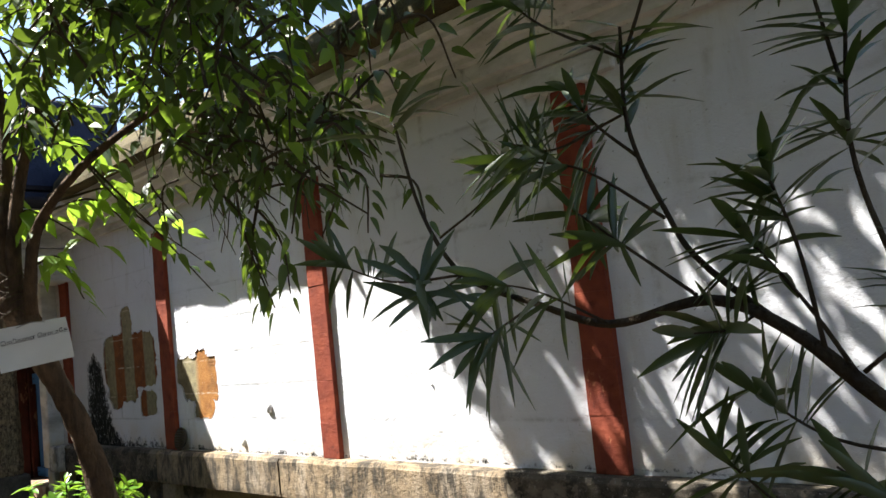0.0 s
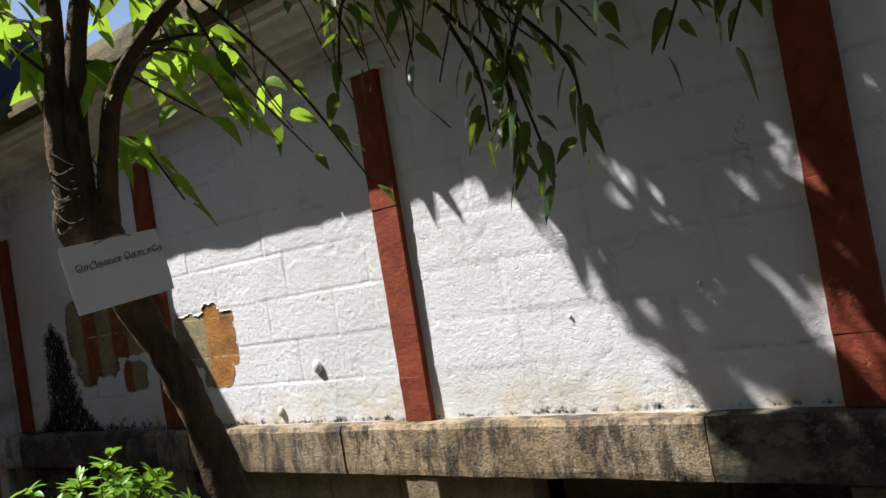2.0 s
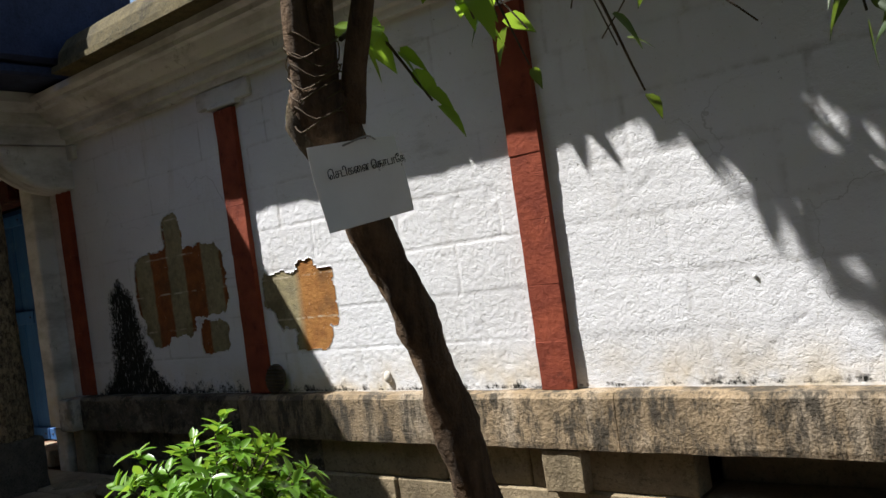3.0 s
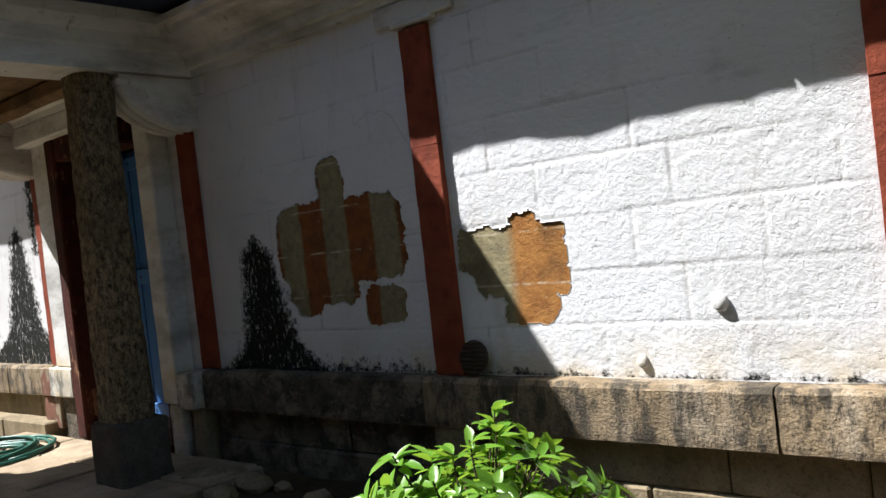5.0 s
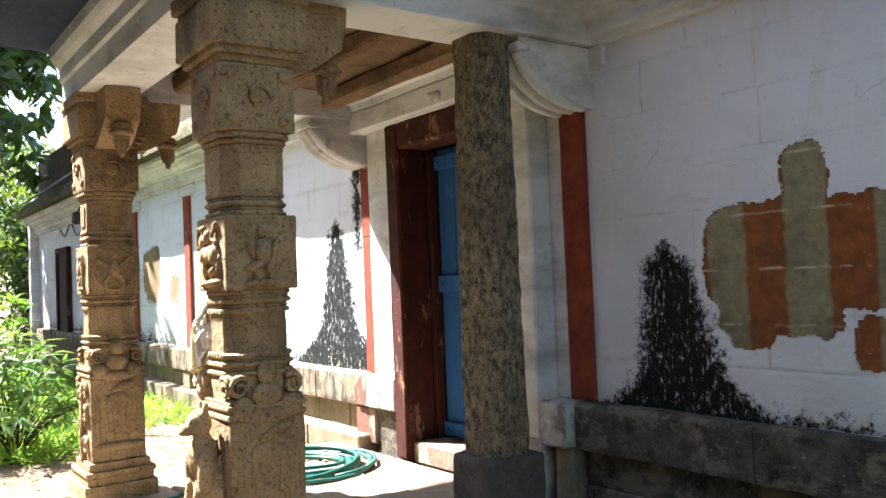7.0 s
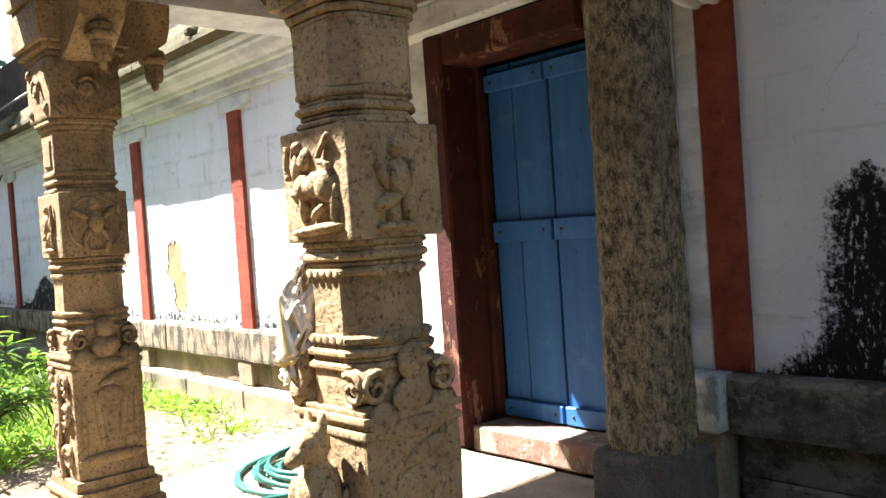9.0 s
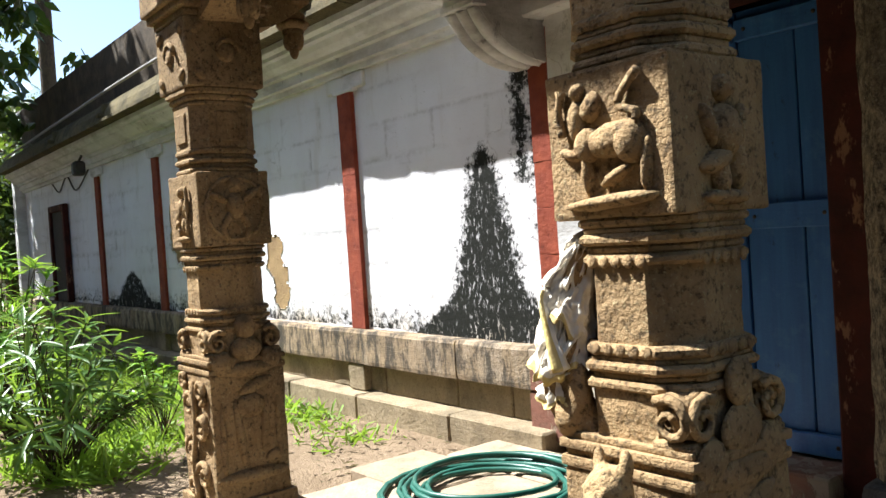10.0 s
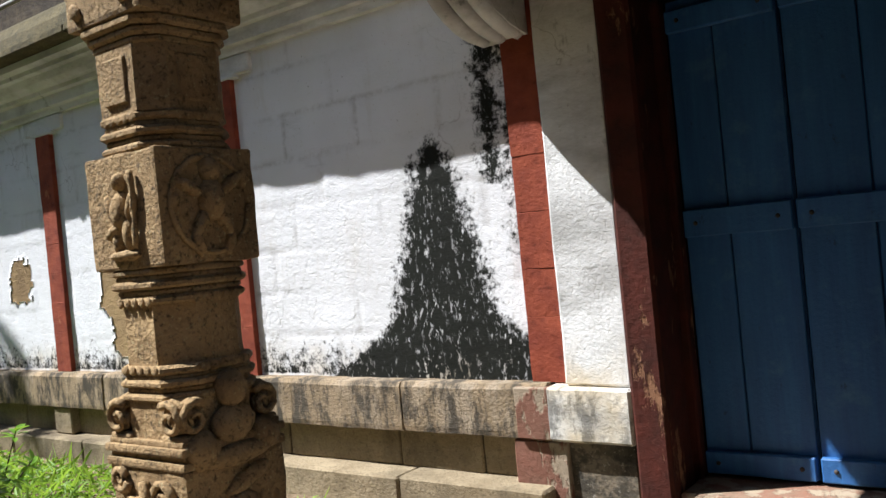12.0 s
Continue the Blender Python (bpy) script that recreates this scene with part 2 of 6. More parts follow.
def exposed_material(name="striped_bare_stone", freq=16.0, phase=119.49, rust=(0.30, 0.105, 0.034), rust2=(0.16, 0.054, 0.023)):
    """Bare stone with faded vertical ochre stripes and pale mortar crumbs."""
    n = Nodes(name, 0.92, 0.15)
    w = n.math("ADD", n.axis(0), n.math("MULTIPLY", n.math("SUBTRACT", n.noise(9, 3), 0.5), 0.05))
    wave = n.math("SINE", n.math("ADD", n.math("MULTIPLY", w, freq), phase))
    stripe = n.ramp(wave, -0.15, 0.15)
    grey = n.mix(n.ramp(n.noise(25, 5, 0.7), 0.35, 0.7), (0.34, 0.29, 0.165), (0.20, 0.175, 0.11))
    ochre = n.mix(n.ramp(n.noise(12, 5, 0.7), 0.35, 0.7), rust, rust2)
    c = n.mix(stripe, grey, ochre)
    dark = n.ramp(n.noise(4, 4, 0.6, (1, 1, 1), (2, 0, 5)), 0.5, 0.66)
    c = n.mix(n.math("MULTIPLY", dark, 0.5), c, (0.08, 0.055, 0.03))
    # pale mortar left in the bed joints
    lift = n.math("ADD", n.axis(2), n.math("MULTIPLY", n.noise(11, 3), 0.018))
    bed = n.math("ABSOLUTE", n.math("SUBTRACT", n.math("FRACT", n.math("MULTIPLY", n.math("SUBTRACT", lift, 0.939), 4.0)), 0.5))
    bed = n.math("MULTIPLY", n.ramp(bed, 0.03, 0.012), n.ramp(n.noise(9, 3), 0.46, 0.60, 0, 0.8))
    c = n.mix(bed, c, (0.55, 0.47, 0.35))
    c = n.mix(n.ramp(n.noise(46, 5, 0.75), 0.65, 0.71), c, (0.62, 0.55, 0.44))
    h = n.noise(45, 6, 0.75)
    return n.done(c, h, 0.8, 0.012)


def bark_material(name, a, b):
    n = Nodes(name, 0.9, 0.2)
    g = n.noise(28, 6, 0.7, (1, 1, 0.25))
    c = n.mix(n.ramp(g, 0.35, 0.65), a, b)
    c = n.mix(n.ramp(n.noise(8, 5), 0.55, 0.72, 0, 0.6), c, (0.02, 0.015, 0.01))
    return n.done(c, n.math("ADD", g, n.noise(55, 5, 0.7)), 1.0, 0.02)


def granite_material():
    """Rough hewn granite: coarse dark and tan grain, drawn out along the chisel."""
    n = Nodes("rough_granite", 0.9, 0.2)
    grain = n.noise(34, 6, 0.8, (1, 1, 0.55))
    c = n.mix(n.ramp(grain, 0.40, 0.62), (0.04, 0.032, 0.023), (0.40, 0.315, 0.195))
    c = n.mix(n.ramp(n.noise(85, 3, 0.7), 0.55, 0.68, 0, 0.8), c, (0.42, 0.36, 0.25))
    c = n.mix(n.ramp(n.noise(3, 5, 0.6), 0.45, 0.7, 0, 0.6), c, (0.10, 0.08, 0.055))
    return n.done(c, n.math("ADD", grain, n.noise(80, 3)), 1.0, 0.02)


def mould_shade_material():
    """Plinth stone gone black with mould and painted-in shade, pale patches left between."""
    n = Nodes("mouldy_shaded_stone", 0.9, 0.2)
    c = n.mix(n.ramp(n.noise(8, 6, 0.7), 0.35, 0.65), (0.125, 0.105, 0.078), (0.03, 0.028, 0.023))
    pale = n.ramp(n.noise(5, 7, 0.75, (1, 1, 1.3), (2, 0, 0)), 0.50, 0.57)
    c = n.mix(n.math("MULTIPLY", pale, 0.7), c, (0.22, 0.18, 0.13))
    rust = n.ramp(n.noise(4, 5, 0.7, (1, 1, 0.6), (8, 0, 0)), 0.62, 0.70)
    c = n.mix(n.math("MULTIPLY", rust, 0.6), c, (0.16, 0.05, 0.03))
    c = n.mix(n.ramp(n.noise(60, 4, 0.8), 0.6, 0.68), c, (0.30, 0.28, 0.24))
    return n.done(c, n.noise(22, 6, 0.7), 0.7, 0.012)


def blue_door_material():
    n = Nodes("weathered_blue_paint", 0.55, 0.35)
    g = n.noise(14, 6, 0.7, (1.0, 1, 0.08))
    c = n.mix(n.ramp(g, 0.3, 0.7), (0.04, 0.155, 0.40), (0.022, 0.085, 0.25))
    c = n.mix(n.ramp(n.noise(5, 5, 0.7), 0.55, 0.75, 0, 0.5), c, (0.12, 0.27, 0.45))
    c = n.mix(n.ramp(n.noise(16, 6, 0.8, (1, 1, 0.5)), 0.61, 0.68, 0, 0.8), c, (0.012, 0.028, 0.06))
    c = n.mix(n.math("MULTIPLY", n.rand(), 0.25), c, (0.03, 0.10, 0.24))
    return n.done(c, n.math("ADD", g, n.noise(60, 3)), 0.35, 0.006)


def ground_material():
    n = Nodes("dry_earth", 0.95, 0.1)
    c = n.mix(n.ramp(n.noise(1.6, 6, 0.65), 0.35, 0.65), (0.26, 0.195, 0.13), (0.17, 0.125, 0.08))
    c = n.mix(n.ramp(n.noise(30, 5, 0.75), 0.5, 0.7, 0, 0.7), c, (0.11, 0.075, 0.045))
    c = n.mix(n.ramp(n.noise(75, 3, 0.7), 0.62, 0.7, 0, 0.8), c, (0.42, 0.34, 0.24))
    soil = n.mix(n.ramp(n.noise(9, 5, 0.7), 0.35, 0.65), (0.045, 0.034, 0.022), (0.085, 0.062, 0.04))
    path = n.math("ADD", n.axis(0), n.math("MULTIPLY", n.noise(1.2, 4), 1.6))
    c = n.mix(n.ramp(path, -8.2, -6.8), c, soil)
    return n.done(c, n.math("ADD", n.noise(18, 6, 0.75), n.noise(70, 3)), 0.9, 0.02)


def plain_material(name, a, b, rough=0.6, scale=12, bump=0.2, spec=0.3):
    n = Nodes(name, rough, spec)
    c = n.mix(n.ramp(n.noise(scale, 5, 0.65), 0.35, 0.68), a, b)
    return n.done(c, n.noise(scale * 4, 4), bump, 0.006)


M_WHITE = whitewash_material("whitewash")
M_WHITE2 = whitewash_material("whitewash_moulding", (0.70, 0.70, 0.70), False)
M_SOILED = whitewash_material("soiled_whitewash", (0.68, 0.66, 0.62), False, 1.0)
M_RED = red_material("red_ochre_paint", (0.255, 0.060, 0.030), (0.165, 0.036, 0.021), (0.33, 0.13, 0.06), 0.015)
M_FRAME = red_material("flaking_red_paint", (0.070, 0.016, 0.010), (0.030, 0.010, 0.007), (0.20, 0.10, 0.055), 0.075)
M_SILL = red_material("worn_red_sill", (0.23, 0.11, 0.075), (0.25, 0.18, 0.125), (0.33, 0.265, 0.19), 0.15)
M_LEDGE = ledge_material()
M_MOULD_SHADE = mould_shade_material()
M_BASE = stone_material("plinth_base_stone", (0.33, 0.265, 0.17), (0.22, 0.17, 0.105), (0.055, 0.045, 0.03), 1.0, 0.8)
M_CARVED = stone_material("carved_brown_stone", (0.42, 0.288, 0.145), (0.255, 0.166, 0.083), (0.045, 0.032, 0.020), 1.1, 1.0, 0.8)
M_GRANITE = granite_material()
M_SOCKET = stone_material("dark_socket_stone", (0.15, 0.135, 0.115), (0.08, 0.072, 0.062), (0.03, 0.027, 0.023), 1.6, 1.0, 0.8)
M_EXPOSED = exposed_material()
M_EXPOSED2 = exposed_material("tan_and_ochre_stone", 5.0, 29.9, (0.42, 0.20, 0.06), (0.26, 0.105, 0.032))
M_TANSTONE = stone_material("bare_tan_stone", (0.36, 0.25, 0.12), (0.25, 0.165, 0.085), (0.12, 0.075, 0.04), 1.4, 0.8, 0.4)
M_REDFADE = red_material("faded_red_stub", (0.19, 0.085, 0.06), (0.15, 0.08, 0.055), (0.27, 0.215, 0.155), 0.16)
M_MOSS = stone_material("mossy_eave_stone", (0.15, 0.12, 0.055), (0.075, 0.062, 0.03), (0.013, 0.012, 0.010), 1.2, 0.9, 0.7)
M_NAVY = stone_material("dark_blue_lime_plaster", (0.04, 0.052, 0.10), (0.028, 0.036, 0.068), (0.012, 0.013, 0.018), 1.0, 0.6, 0.5)
M_PARAPET = stone_material("weathered_parapet_plaster", (0.105, 0.078, 0.048), (0.04, 0.032, 0.023), (0.010, 0.009, 0.008), 0.8, 0.9, 0.8)
M_CEIL = stone_material("brown_ceiling_stone", (0.25, 0.155, 0.085), (0.14, 0.085, 0.05), (0.045, 0.03, 0.02), 0.9, 1.0, 0.6)
M_PAVE = stone_material("pale_paving_stone", (0.43, 0.345, 0.245), (0.29, 0.225, 0.15), (0.12, 0.085, 0.055), 0.9, 0.7, 0.35, 0.3)
M_BLUE = blue_door_material()
M_GROUND = ground_material()
M_BARK = bark_material("tree_bark", (0.165, 0.105, 0.06), (0.06, 0.04, 0.026))
M_TWIG = bark_material("dark_twig_bark", (0.10, 0.075, 0.045), (0.05, 0.038, 0.025))
# Garden tree leaves in two colours, one bright for sun, one dark for shade.
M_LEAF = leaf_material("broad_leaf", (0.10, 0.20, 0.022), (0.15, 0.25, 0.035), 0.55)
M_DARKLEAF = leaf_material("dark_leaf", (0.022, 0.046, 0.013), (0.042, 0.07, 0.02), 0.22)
# Oleander green twice: shade worked into the first colour, sun into the second.
M_OLEANDER = leaf_material("shaded_oleander_leaf", (0.03, 0.052, 0.022), (0.055, 0.076, 0.035), 0.10, 0.38)
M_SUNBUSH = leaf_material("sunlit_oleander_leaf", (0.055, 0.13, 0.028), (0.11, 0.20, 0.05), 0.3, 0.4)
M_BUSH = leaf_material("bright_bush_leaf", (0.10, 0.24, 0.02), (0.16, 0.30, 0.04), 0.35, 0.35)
M_GRASS = leaf_material("grass_blade", (0.13, 0.25, 0.03), (0.22, 0.34, 0.06), 0.4, 0.6)
M_DRY = leaf_material("dry_leaf", (0.05, 0.03, 0.015), (0.09, 0.055, 0.025), 0.1, 0.8)
M_HOSE = plain_material("green_rubber_hose", (0.012, 0.075, 0.055), (0.02, 0.11, 0.08), 0.4, 9, 0.15, 0.45)
M_PAPER = plain_material("white_paper", (0.74, 0.73, 0.70), (0.66, 0.65, 0.62), 0.7, 4, 0.1)
M_INK = plain_material("black_ink", (0.02, 0.02, 0.02), (0.03, 0.03, 0.03), 0.7)
M_CLOTH = plain_material("off_white_cloth", (0.80, 0.75, 0.65), (0.68, 0.61, 0.49), 0.9, 17, 0.7)
M_YELLOW = plain_material("yellow_cloth_border", (0.66, 0.50, 0.17), (0.58, 0.47, 0.24), 0.9, 22, 0.5)
M_IRON = plain_material("rusty_iron", (0.07, 0.055, 0.045), (0.035, 0.03, 0.028), 0.6)
M_PIPE = plain_material("grey_cable", (0.30, 0.29, 0.27), (0.2, 0.19, 0.18), 0.6)
M_TILE = stone_material("clay_roof_tile", (0.20, 0.11, 0.07), (0.12, 0.07, 0.05), (0.03, 0.02, 0.018), 1.0, 0.5)
M_DARK = plain_material("dark_doorway_wood", (0.03, 0.022, 0.018), (0.018, 0.014, 0.012), 0.8)

# ---- ground ----
WALL_Y = 3.17
LEDGE_Z = 0.62
PAVE_Z = 0.07


def ground_sheet():
    xs = [-400, -120, -60, -40] + [-30 + 0.25 * i for i in range(145)] + [10, 20, 60, 150, 400]
    ys = [-400, -120, -50, -25, -12, -7] + [-4 + 0.25 * i for i in range(33)] + [6, 12, 30, 80, 200, 400]
    vs, fs = [], []
    for y in ys:
        for x in xs:
            near = 1.0 if (-30 < x < 8 and -4 < y < 5) else 0.0
            z = near * (0.035 * noise.noise(Vector((x * 0.9, y * 0.9, 0))) + 0.02 * noise.noise(Vector((x * 3, y * 3, 4))))
            vs.append((x, y, z))
    w = len(xs)
    for j in range(len(ys) - 1):
        for i in range(w - 1):
            fs.append((j * w + i, j * w + i + 1, (j + 1) * w + i + 1, (j + 1) * w + i))
    return tagged(link_mesh("ground", vs, fs, M_GROUND, smooth=True), "dry brown earth scattered with leaf litter", "ground", kind="structure")


ground_sheet()

# ---- temple wall ----
PILASTERS = [(-2.30, -2.12), (-4.37, -4.20), (-6.495, -6.315), (-8.585, -8.415), (-10.80, -10.61), (-12.875, -12.69), (-14.95, -14.76), (-17.11, -16.93), (-19.46, -19.29)]
wall = tagged(link_mesh("wall_north", [], [], M_WHITE), "long whitewashed stone temple wall with black mould stains", "wall", kind="structure")


def rounded(x, z, x0, x1, z0, z1, r):
    qx = max(x0 + r - x, x - x1 + r)
    qz = max(z0 + r - z, z - z1 + r)
    return r - math.hypot(max(qx, 0), max(qz, 0)) - min(max(qx, qz), 0)


def bare(x, z):
    """Over zero where the plaster has fallen off."""
    j = 0.022 * noise.noise(Vector((x * 14, 0, z * 14))) + 0.012 * noise.noise(Vector((x * 45, 3, z * 45)))
    d = max(
        rounded(x, z, -7.69, -6.64, 1.13, 1.60, 0.13),
        rounded(x, z, -7.28, -7.06, 1.5, 1.84, 0.09),
        rounded(x, z, -7.63, -7.02, 1.01, 1.3, 0.06),
        rounded(x, z, -7.56, -7.33, 0.94, 1.1, 0.05),
        rounded(x, z, -6.98, -6.68, 0.89, 1.10, 0.06),
        rounded(x, z, -6.30, -5.66, 1.12, 1.34, 0.05),
        rounded(x, z, -6.20, -5.67, 1.0, 1.2, 0.06),
        rounded(x, z, -6.05, -5.74, 0.87, 1.1, 0.08),
        rounded(x, z, -5.96, -5.83, 1.3, 1.40, 0.03),
        rounded(x, z, -16.74, -16.0, 1.28, 1.82, 0.12) + 2 * j,
        rounded(x, z, -16.40, -16.02, 1.7, 1.9, 0.1) + 2 * j,
        rounded(x, z, -16.62, -16.12, 1.14, 1.4, 0.1) + 2 * j,
        rounded(x, z, -15.62, -15.28, 1.16, 1.5, 0.1) + 2 * j,
        rounded(x, z, -14.34, -14.02, 1.02, 1.38, 0.1) + j,
        rounded(x, z, -14.22, -13.94, 0.74, 1.12, 0.09) + j,
    )
    return d + j


def mould_at(x, z):
    """How far black mould has taken hold, about 0 to 1."""
    m = 0.0
    # cone over the near plinth
    for cx, tip, foot, w in ((-7.92, 1.47, 0.60, 0.34), (-11.29, 1.86, 0.60, 0.66), (-18.2, 1.1, 0.60, 1.3)):
        if foot <= z < tip:
            f = (tip - z) / (tip - foot)
            half = w * (0.06 + 0.52 * f) + w * 1.1 * max(0, f - 0.72) ** 1.3 * 3.2
            mid = cx + (0.09 * f if cx > -9 else 0.0)
            core = (1.0 if cx > -9 else 0.76) - max(0.0, 0.55 - (tip - z) * 4.0)
            m = max(m, min(1.25, core + (half - abs(x - mid)) * 4.5))
    # low fringe over the ledge
    low = {True: 0.40, False: 0.08}[x < -10.9]
    if -10.9 < x < -8.3:
        low = 0.05
    if -7.9 < x < -6.6:
        low = 0.18
    m = max(m, 0.70 - (z - LEDGE_Z) / low * 0.75) if z > LEDGE_Z else m
    # run-off streaks beside the far door
    for cx, w, zb in ((-10.93, 0.065, 1.55), (-10.83, 0.02, 1.2)):
        if z > zb:
            m = max(m, 0.50 + (w - abs(x - cx)) * 5 + 0.12 * (z - zb))
    return m


COURSES = [0.62, 0.86, 1.10, 1.35, 1.60, 1.86, 2.12, 2.38, 2.66]


def skin(x0, x1, z0, z1, cell):
    """One bay of rough plaster with fallen patches cut out of it."""
    nx, nz = max(2, int((x1 - x0) / cell)), max(2, int((z1 - z0) / cell))
    vs, mould, joint = [], [], []
    gw = max(0.010, cell * 1.1)
    for j in range(nz + 1):
        z = z0 + (z1 - z0) * j / nz
        ci = sum(1 for c in COURSES if c <= z)
        dz = min(abs(z - c) for c in COURSES[1:-1])
        for i in range(nx + 1):
            x = x0 + (x1 - x0) * i / nx
            bw = 0.55 + 0.1 * (ci % 3)
            fx = abs(((x + 0.31 * ci) / bw) % 1.0 - 0.5) * bw
            groove = max(0, 1 - dz / gw) * 0.75 + max(0, 1 - (bw / 2 - fx) / gw) * 0.9
            faint = max(0.0, 0.35 + 1.2 * noise.noise(Vector((x * 0.9, ci * 2.1, z))))
            blk = noise.noise(Vector((math.floor((x + 0.31 * ci) / bw) * 3.1, ci * 1.7, 0.5)))
            d = 0.0022 * noise.noise(Vector((x * 3, 0, z * 3))) + 0.0007 * noise.noise(Vector((x * 19, 1, z * 19))) + 0.0011 * noise.noise(Vector((x * 44, 2, z * 44))) + 0.0010 * noise.noise(Vector((x * 75, 3, z * 75)))
            edge = 0 if i in (0, nx) or j in (0, nz) else 1
            flake = noise.noise(Vector((x * 1.7, 5.0, z * 2.1))) + 0.45 * noise.noise(Vector((x * 6.5, 6.0, z * 6.5))) + 0.12 * noise.noise(Vector((x * 24, 7.0, z * 24)))
            d += 0.0018 if flake > 0.30 else 0.0
            vs.append((x, WALL_Y + edge * (d + groove * faint * 0.007 + 0.003 * blk), z))
            mould.append(mould_at(x, z))
            joint.append(min(1.0, groove * faint * 1.6))
    keep, w = [], nx + 1
    out = set()
    for j in range(nz):
        for i in range(nx):
            cx, cz = x0 + (i + 0.5) * (x1 - x0) / nx, z0 + (j + 0.5) * (z1 - z0) / nz
            if bare(cx, cz) > 0:
                out.add((i, j))
            else:
                keep.append((j * w + i, j * w + i + 1, (j + 1) * w + i + 1, (j + 1) * w + i))
    # broken edges of the plaster, down to the stone
    back = {}

    def b(k):
        if k not in back:
            back[k] = len(vs)
            vs.append((vs[k][0], WALL_Y + 0.010, vs[k][2]))
            mould.append(0.0)
            joint.append(0.0)
        return back[k]

    for (i, j) in out:
        for (ni, nj, a, c) in ((i - 1, j, j * w + i, (j + 1) * w + i), (i + 1, j, (j + 1) * w + i + 1, j * w + i + 1), (i, j - 1, j * w + i + 1, j * w + i), (i, j + 1, (j + 1) * w + i, (j + 1) * w + i + 1)):
            if (ni, nj) not in out:
                keep.append((a, c, b(c), b(a)))
    ob = link_mesh("plaster", vs, keep, M_WHITE, wall, smooth=True)
    at = ob.data.attributes.new("mould", "FLOAT", "POINT")
    at.data.foreach_set("value", mould)
    ob.data.attributes.new("joint", "FLOAT", "POINT").data.foreach_set("value", joint)
    return ob


def wall_build():
    edges = [-24.0] + [p for q in sorted(PILASTERS) for p in q] + [1.5]
    # solid core with the doorway through it
    for x0, x1, z0, z1 in ((-24.0, -10.36, 0.0, 3.0), (-8.92, -4.12, 0.0, 3.0), (-4.12, 3.0, 0.372, 3.0), (-10.36, -8.92, 2.46, 3.0)):
        part("wall_core", slab(x0, x1, WALL_Y + 0.021, 3.75, z0, z1), M_BASE, wall, "rough stone core")
    for x0, x1 in zip(edges[0::2], edges[1::2]):
        if x0 > -10.7 and x1 < -8.5:
            continue
        cell = 0.008 if -8.6 < x0 and x1 < -6.3 else 0.009 if -6.4 < x0 and x1 < -4.3 else 0.016 if x0 > -8.5 and x1 < -1.9 else (0.022 if x0 > -17.3 else 0.05)
        skin(x0, x1, LEDGE_Z, 2.56, cell)
    for x0, x1, z0, z1 in ((-7.75, -6.58, 0.82, 1.9), (-6.32, -5.6, 0.8, 1.46), (-16.8, -15.2, 1.05, 2.05), (-14.4, -13.86, 0.66, 1.46)):
        part("exposed_stone", slab(x0, x1, WALL_Y + 0.008, WALL_Y + 0.02, z0, z1), M_TANSTONE if x0 < -13 else M_EXPOSED2 if x0 > -6.5 else M_EXPOSED, wall, "bare tan stone" if x0 < -13 else "bare stone with faded ochre stripes")


wall_build()


def pilaster(x0, x1):
    """A shallow painted pilaster, laid up in blocks."""
    z = LEDGE_Z + 0.004
    k = 0
    ob = tagged(new("pilaster"), "flat red-ochre painted pilaster on the white wall", "pilaster", "red pilasters of the wall", "structure")
    ob.location = (0, 0, 0)
    while z < 2.38:
        h = min(random.choice((0.22, 0.26, 0.30)), 2.405 - z)
        bm = slab(x0, x1, WALL_Y - 0.035 + random.uniform(-0.0015, 0.0015), WALL_Y + 0.03, z, z + h, 0.002)
        part("block", rough(bm, 0.003, 9, k, 3), M_RED, ob)
        z += h
        k += 1
    part("capital", slab(x0 - 0.17, x1 + 0.17, WALL_Y - 0.03, WALL_Y + 0.03, 2.42, 2.532, 0.008), M_WHITE2, ob, "white capital block")
    part("neck", slab(x0 - 0.05, x1 + 0.05, WALL_Y - 0.045, WALL_Y + 0.03, 2.398, 2.424, 0.006), M_WHITE2, ob)
    return ob


for a, b in PILASTERS:
    pilaster(a, b)


# Right of this x the dark stone colour also stands for shade.
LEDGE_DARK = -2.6


